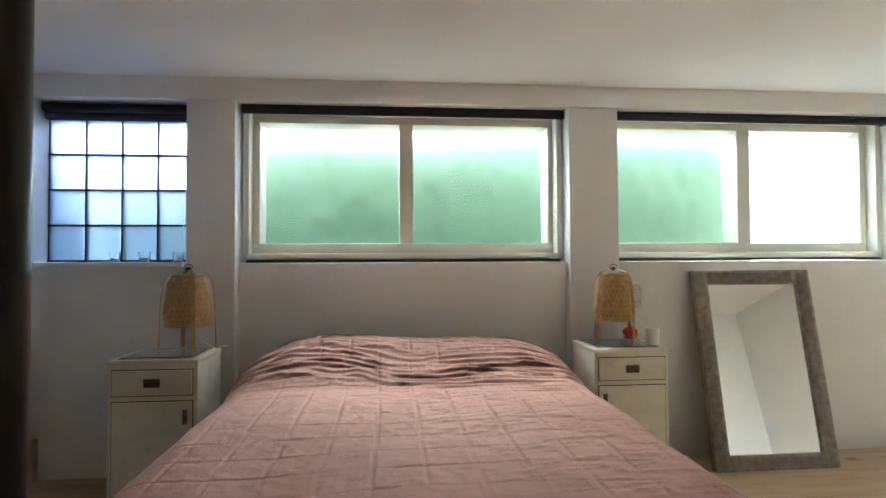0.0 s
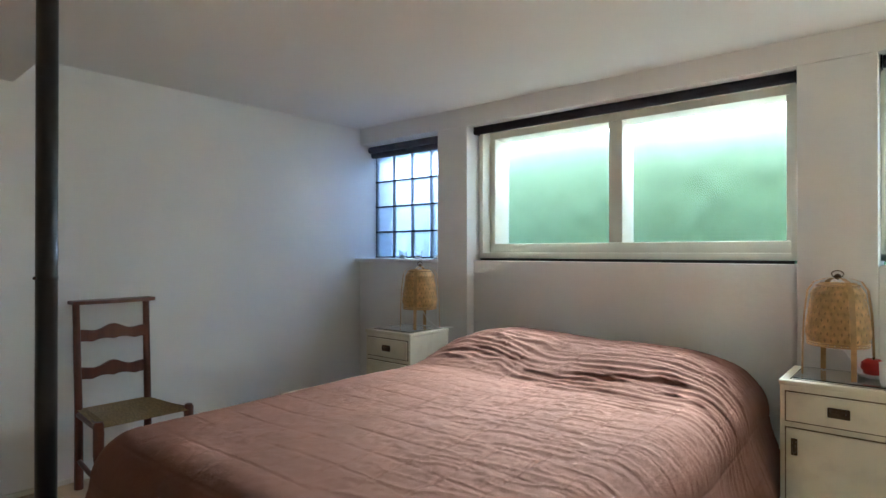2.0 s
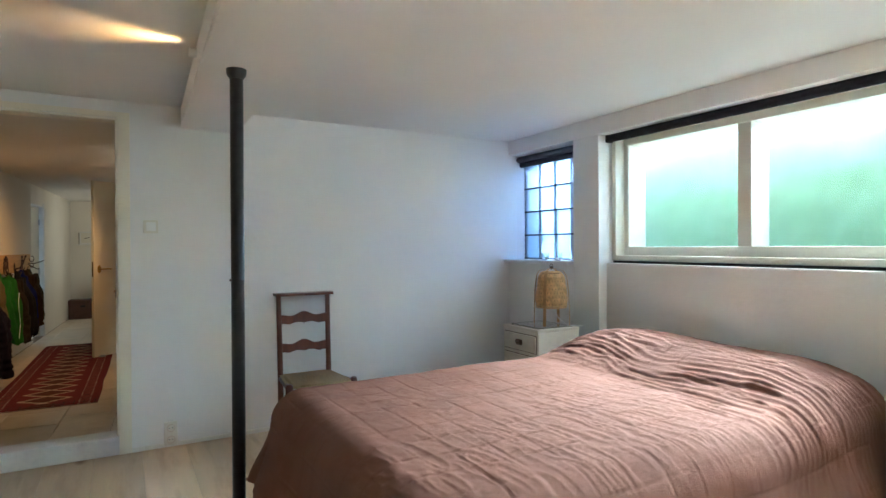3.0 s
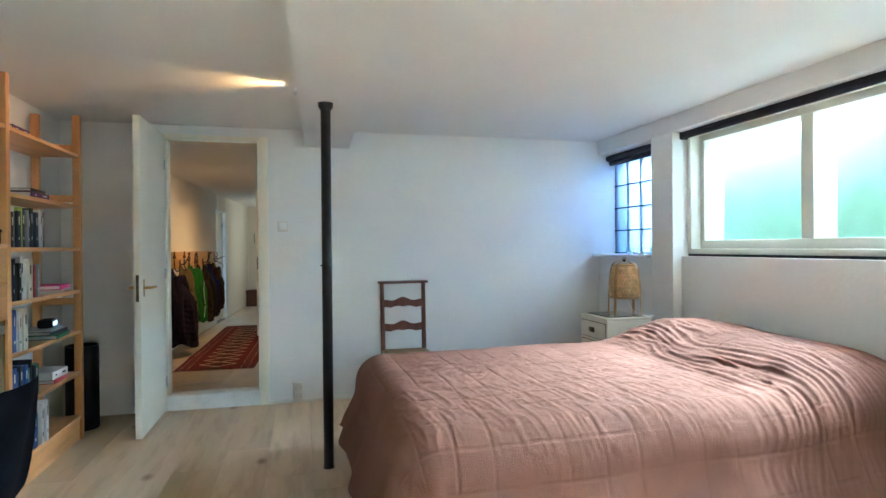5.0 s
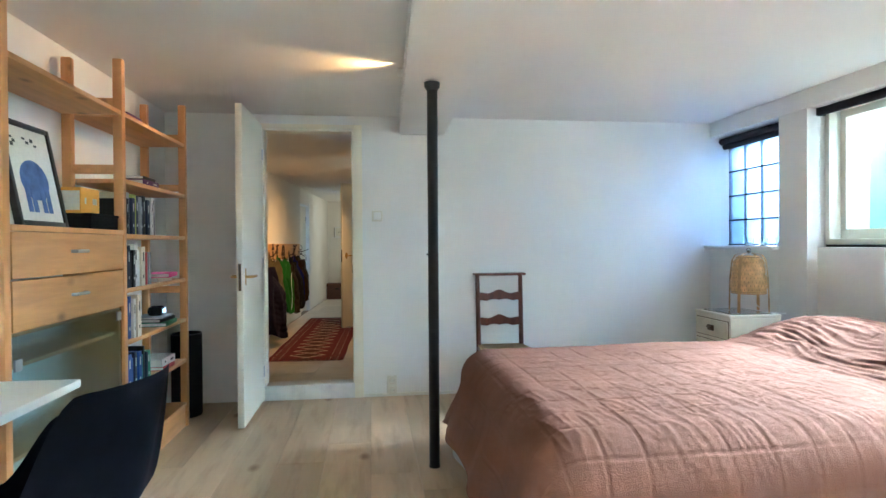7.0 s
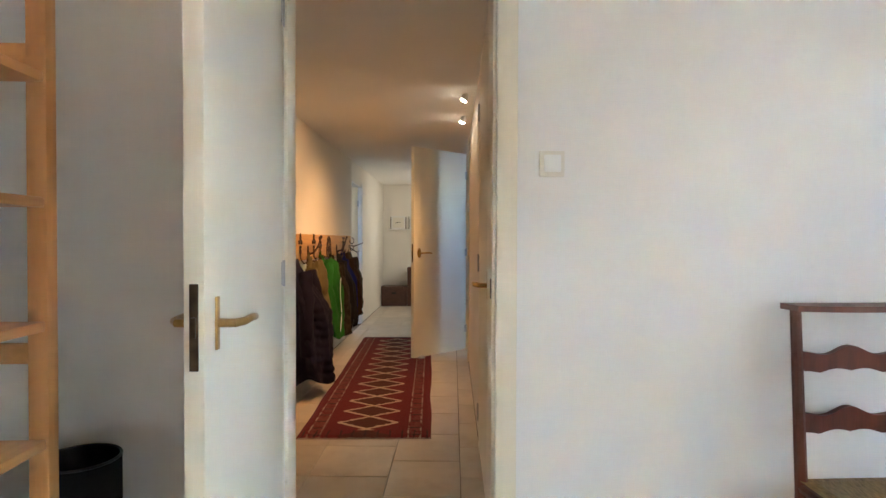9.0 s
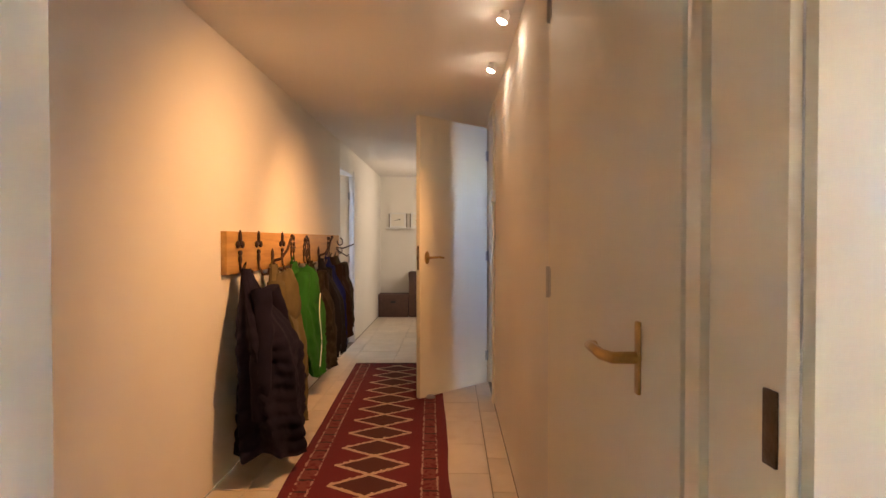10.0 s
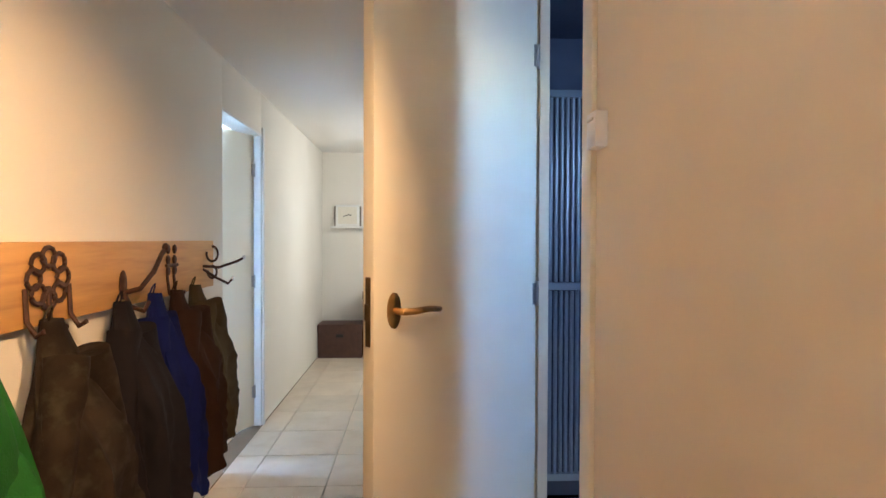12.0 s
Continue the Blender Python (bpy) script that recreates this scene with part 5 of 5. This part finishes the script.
inner = mth("MULTIPLY", mth("LESS_THAN", aY, 0.185), mth("LESS_THAN", aX, 1.55))
filled = mth("LESS_THAN", aY, mth("SUBTRACT", edge, 0.02))
stripe = mth("MULTIPLY", mth("GREATER_THAN", aY, 0.255), mth("LESS_THAN", aY, 0.325))
tick = mth("LESS_THAN", mth("FRACT", mth("MULTIPLY", X, 8.0)), 0.12)
thin = mth("LESS_THAN", mth("ABSOLUTE", mth("SUBTRACT", mth("ABSOLUTE", mth("SUBTRACT", aY, 0.29)), 0.036)), 0.005)
ends = mth("GREATER_THAN", aX, 1.55)
col = mixc(filled, (0.13, 0.008, 0.016), (0.07, 0.013, 0.012))
col = mixc(mth("MULTIPLY", line, inner), col, (0.50, 0.36, 0.25))
col = mixc(mth("MULTIPLY", stripe, mth("GREATER_THAN", wob.outputs[0], 0.44)), col, (0.17, 0.036, 0.036))
col = mixc(mth("MULTIPLY", stripe, tick), col, (0.035, 0.012, 0.018))
col = mixc(mth("MULTIPLY", thin, mth("GREATER_THAN", wob.outputs[0], 0.48)), col, (0.36, 0.24, 0.18))
col = mixc(mth("MULTIPLY", ends, mth("LESS_THAN", mth("FRACT", mth("MULTIPLY", Y, 14.0)), 0.12)), col, (0.03, 0.01, 0.015))
fine = nt.nodes.new("ShaderNodeTexNoise")
fine.inputs["Scale"].default_value = 220
nt.links.new(tc.outputs["Object"], fine.inputs["Vector"])
hs = nt.nodes.new("ShaderNodeHueSaturation")
nt.links.new(mth("MULTIPLY_ADD", fine.outputs[0], 0.9, 0.55), hs.inputs["Value"])
nt.links.new(col, hs.inputs["Color"])
nt.links.new(hs.outputs[0], pb.inputs["Base Color"])
bp = nt.nodes.new("ShaderNodeBump")
bp.inputs["Strength"].default_value, bp.inputs["Distance"].default_value = 0.5, 0.004
nt.links.new(fine.outputs[0], bp.inputs["Height"])
nt.links.new(bp.outputs[0], pb.inputs["Normal"])

rg_ = thing("runner_rug", pose(-4.93, -0.475, 0, 0, 0, 2.2), "dark red woven runner rug with cream diamonds", "rug")
n, m2 = 120, 24
u, v = np.meshgrid(np.linspace(-1.68, 1.68, n), np.linspace(-0.385, 0.385, m2), indexing="ij")
P = np.stack([u + 0.004 * vnoise(v * 20, u * 0, 2), v + 0.012 * vnoise(u * 2.5, u * 0, 4), 0.007 + 0.004 * np.maximum(0, vnoise(u * 3, v * 3, 5))], -1)
P[0, :, 2] = P[-1, :, 2] = -0.002
P[:, 0, 2] = P[:, -1, 2] = -0.002
bm = bmesh.new()
grid_mesh(bm, P)
part("woven_field", bm, rug_mat, rg_, smooth=60)
bm = bmesh.new()
rr = random.Random(3)
for s in (-1, 1):
    for i in range(70):
        yy = -0.38 + 0.76 * i / 69
        tube(bm, [(s * 1.675, yy, 0.005), (s * (1.70 + rr.uniform(0, 0.015)), yy + rr.uniform(-0.006, 0.006), 0.001)], 0.0016, 4)
tagged(part("fringe", bm, PAPER, rg_, "short pale fringe"), kind="stuff")

# doors of the hall
FDM = pose(-5.893, 0.214, 0.004, 0, 0, -45.6)
door_leaf("door_2", FDM, 0.70, 2.0, "cream flush wash room door standing half open", oval=True, zh=1.0)
structure("door_2_casing", [(-5.385, HR - 0.014, 0, -5.31, HR, 2.03), (-5.985, HR - 0.014, 0, -5.93, HR, 2.03), (-5.985, HR - 0.014, 2.03, -5.31, HR, 2.075),
                            (-5.93, HR, 0, -5.915, HR + 0.034, 2.03), (-5.40, HR, 0, -5.385, HR + 0.12, 2.03)], CREAMGLOSS, "cream casing of the wash room door", "door frame", bevel=0.003)
cd = thing("door_3", pose(-3.05, HR, 0), "cream flush cupboard door closed in the hall wall", "door")
cd["kind"] = "structure"
bm = bmesh.new()
box(bm, 0, -0.012, 0.06, 0.94, 0.028, 2.02, bevel=0.003)
leaf = part("leaf", bm, DOORPAINT, cd)
lever(leaf, 0.79, 0.955, -0.012, -1, -1)
for z in (0.22, 1.01, 1.80):
    bm = bmesh.new()
    tube(bm, [(-0.008, -0.014, z - 0.045), (-0.008, -0.014, z + 0.045)], 0.007, 10)
    box(bm, -0.03, -0.0135, z - 0.04, 0.02, -0.0115, z + 0.04)
    part("hinge", bm, STEEL, leaf, "steel hinge")
structure("door_3_casing", [(-3.082, HR - 0.010, 0, -3.062, HR + 0.06, 2.05), (-2.10, HR - 0.010, 0, -2.06, HR + 0.06, 2.05), (-3.082, HR - 0.01, 2.03, -2.06, HR + 0.06, 2.06)],
          CREAMGLOSS, "cream casing of the cupboard door", "door frame", bevel=0.002)
structure("cupboard_back", [(-3.09, HR + 0.12, 0, -2.05, HR + 0.14, 2.1)], BATHWALL, "closed back of the cupboard", "wall")
door_leaf("door_4", pose(-7.645, HL - 0.06, 0.0, 0, 0, -26), 0.70, 1.83, "white flush door standing ajar in the hall wall", side_both=True)
structure("door_4_casing", [(-7.70, HL, 0, -7.66, HL + 0.012, 1.88), (-7.66, HL - 0.12, 0, -7.645, HL, 1.84), (-7.66, HL - 0.12, 1.825, -6.93, HL, 1.84)],
          SILLWHITE, "white casing of the side room door", "door frame", bevel=0.002)

# spotlights
for x in (-3.815, -4.51):
    sl = thing("spotlight", Matrix.Translation((x, 0.172, HCEIL)) @ pose(0, 0, 0), "small warm lit spotlight under the hall ceiling", "spotlight", "hall spotlights")
    bm = bmesh.new()
    tube(bm, [(0, 0, 0), (0, 0, -0.012)], 0.02, 16)
    part("base", bm, WHITEPLASTIC, sl)
    bm = bmesh.new()
    tube(bm, [(0, 0.005, -0.010), (0, -0.010, -0.042)], 0.020, 18, r1=0.024)
    part("housing", bm, WHITEPLASTIC, sl)
    bm = bmesh.new()
    tube(bm, [(0.003, -0.010, -0.041), (0.0035, -0.012, -0.0455)], 0.019, 18)
    part("lit_glass", bm, SPOTLIT, sl, "glowing warm lamp glass")

# end of the hall
def storage_box(x, y0, y1, z0, z1, label):
    b = thing("storage_box", pose(x, (y0 + y1) / 2, z0), label, "box", "brown storage boxes")
    w, h = (y1 - y0) / 2, z1 - z0
    bm = bmesh.new()
    box(bm, -0.30, -w, 0, 0, w, h - 0.05, bevel=0.004)
    part("body", bm, CARDBOARD, b)
    bm = bmesh.new()
    box(bm, -0.305, -w - 0.004, h - 0.075, 0.005, w + 0.004, h, bevel=0.004)
    part("lid", bm, CARDBOARD, b)
    # no hole is cut; a black bar paints its dark inside
    bm = bmesh.new()
    tube(bm, [(0.004, -0.035, h - 0.11), (0.004, 0.035, h - 0.11)], 0.016, 10)
    part("hand_hole_shade", bm, GAPSHADE, b)


storage_box(-9.70, -1.125, -0.692, -0.003, 0.33, "brown cardboard storage box with a lid")
storage_box(-9.70, -0.68, -0.25, -0.003, 0.33, "brown cardboard storage box under another box")
storage_box(-9.70, -0.68, -0.25, 0.331, 0.655, "brown cardboard storage box stacked on another")
sh = thing("picture_ledge", pose(HEND, -0.62, 1.315), "narrow white picture ledge on the end wall", "shelf")
bm = bmesh.new()
box(bm, 0, -0.42, -0.02, 0.10, 0.42, 0.0, bevel=0.003)
part("board", bm, SILLWHITE, sh)
FRAMEGREY = mat("grey_frame_edge", (0.20, 0.17, 0.14), 0.6)
for y0, y1 in ((-0.99, -0.745), (-0.67, -0.43)):
    f = thing("framed_picture", pose(HEND + 0.05, (y0 + y1) / 2, 1.315), "small white framed picture on the ledge", "picture", "pictures on the ledge")
    w = (y1 - y0) / 2
    bm = bmesh.new()
    box(bm, -0.03, -w, 0, 0.0, w, 0.225, bevel=0.003)
    part("frame", bm, SILLWHITE, f)
    bm = bmesh.new()
    box(bm, 0.0, -w + 0.025, 0.025, 0.002, w - 0.025, 0.20)
    pr = part("print", bm, PAPER, f)
    bm = bmesh.new()
    for a, b in ((-0.035, 0.105), (-0.012, 0.112), (0.012, 0.120), (0.030, 0.115)):
        box(bm, 0.002, a - 0.009, b - 0.005, 0.0032, a + 0.009, b + 0.005)
    part("ink_bars", bm, BLACKPAINT, pr)
    bm = bmesh.new()
    box(bm, -0.045, -w - 0.018, 0, -0.032, w + 0.018, 0.21, bevel=0.002)
    part("dark_backing", bm, FRAMEGREY, f)

th = thing("thermostat", pose(-5.265, HR, 1.425), "small white thermostat box on the hall wall", "thermostat")
bm = bmesh.new()
box(bm, -0.032, -0.03, -0.04, 0.032, 0, 0.04, bevel=0.006)
part("case", bm, WHITEPLASTIC, th)
bm = bmesh.new()
box(bm, -0.02, -0.033, 0.02, 0.02, -0.029, 0.026, bevel=0.001)
part("slot", bm, PLASTIC, th)

# column radiator in the wash room
RADGREY = mat("radiator_grey", (0.27, 0.29, 0.33), 0.3, metal=0.2, var=0.05)
ra = thing("radiator", pose(-6.45, 0.70, 0), "tall grey tube radiator on the wash room wall", "radiator")
for i in range(16):
    y = -0.31 + 0.024 * i
    for z0, z1 in ((0.16, 0.96), (1.0, 1.80)):
        bm = bmesh.new()
        tube(bm, [(0, y, z0), (0, y, z1)], 0.0085, 8)
        part("tube", bm, RADGREY, ra)
for z in (0.15, 0.98, 1.81):
    bm = bmesh.new()
    box(bm, -0.015, -0.33, z - 0.016, 0.012, 0.08, z + 0.016, bevel=0.004)
    part("header", bm, RADGREY, ra)
for z in (0.3, 1.6):
    bm = bmesh.new()
    tube(bm, [(-0.15, -0.1, z), (-0.01, -0.1, z)], 0.01, 8)
    part("bracket", bm, RADGREY, ra)
ds = thing("door_stop", pose(-5.43, -0.20, 0.0), "small grey rubber door stop on the rug", "door stop")
bm = bmesh.new()
lathe(bm, [(0.03, 0.008), (0.034, 0.014), (0.022, 0.028), (0.004, 0.03)], 16)
part("body", bm, GREYMETAL, ds)

# the hall runs at a slight angle to the bedroom
HALL = pose(-0.055, -0.11, 0, 0, 0, -3.95)
for ob in list(scene.objects):
    if ob.parent is None and ob.name not in BEDROOM:
        ob.matrix_basis = HALL @ ob.matrix_basis
# ---- floor boards and hall tiles ----
structure("floor", [(W, S, -0.12, EAST, 3.25, -0.022)], GROUT, "dark subfloor under the boards", "floor")
floor = bpy.data.objects["floor"]
tagged(floor, "bleached wide pine floor boards")
rng = random.Random(8)
bw = 0.245
meshes = {}
y = S
while y < 3.2:
    y1 = min(y + bw, 3.22)
    x = W
    off = rng.uniform(0.8, 2.6)
    while x < EAST - 0.01:
        xe = min(x + off, EAST)
        if EAST - xe < 0.4:
            xe = EAST
        bm = bmesh.new()
        box(bm, x + 0.0006, y + 0.0006, -0.022, xe - 0.0006, y1 - 0.0006, 0.0, bevel=0.0012)
        part("plank", bm, PINE_FLOOR, floor, smooth=0)
        x = xe
        off = rng.uniform(1.9, 2.9)
    y = y1
hf = bpy.data.objects["hall_floor"]
tagged(hf, "cream marble tiles with dark joints")
ys = [HR - 0.001, 0.135, -0.21, -0.595, -0.98, HL + 0.001]
for a, b in zip(ys, ys[1:]):
    x = -1.95 - 0.4 * (0.5 if b == -0.21 else 0.0)
    xs = [-1.93]
    while x > HEND + 0.1:
        xs.append(x) if xs[-1] - x > 0.05 else None
        x -= 0.40
    xs.append(HEND)
    for p, q in zip(xs, xs[1:]):
        bm = bmesh.new()
        box(bm, q + 0.002, b + 0.002, -0.012, p - 0.002, a - 0.002, -0.003 + rng.uniform(-0.0006, 0.0006), bevel=0.0015)
        part("tile", bm, TILE, hf, smooth=0)
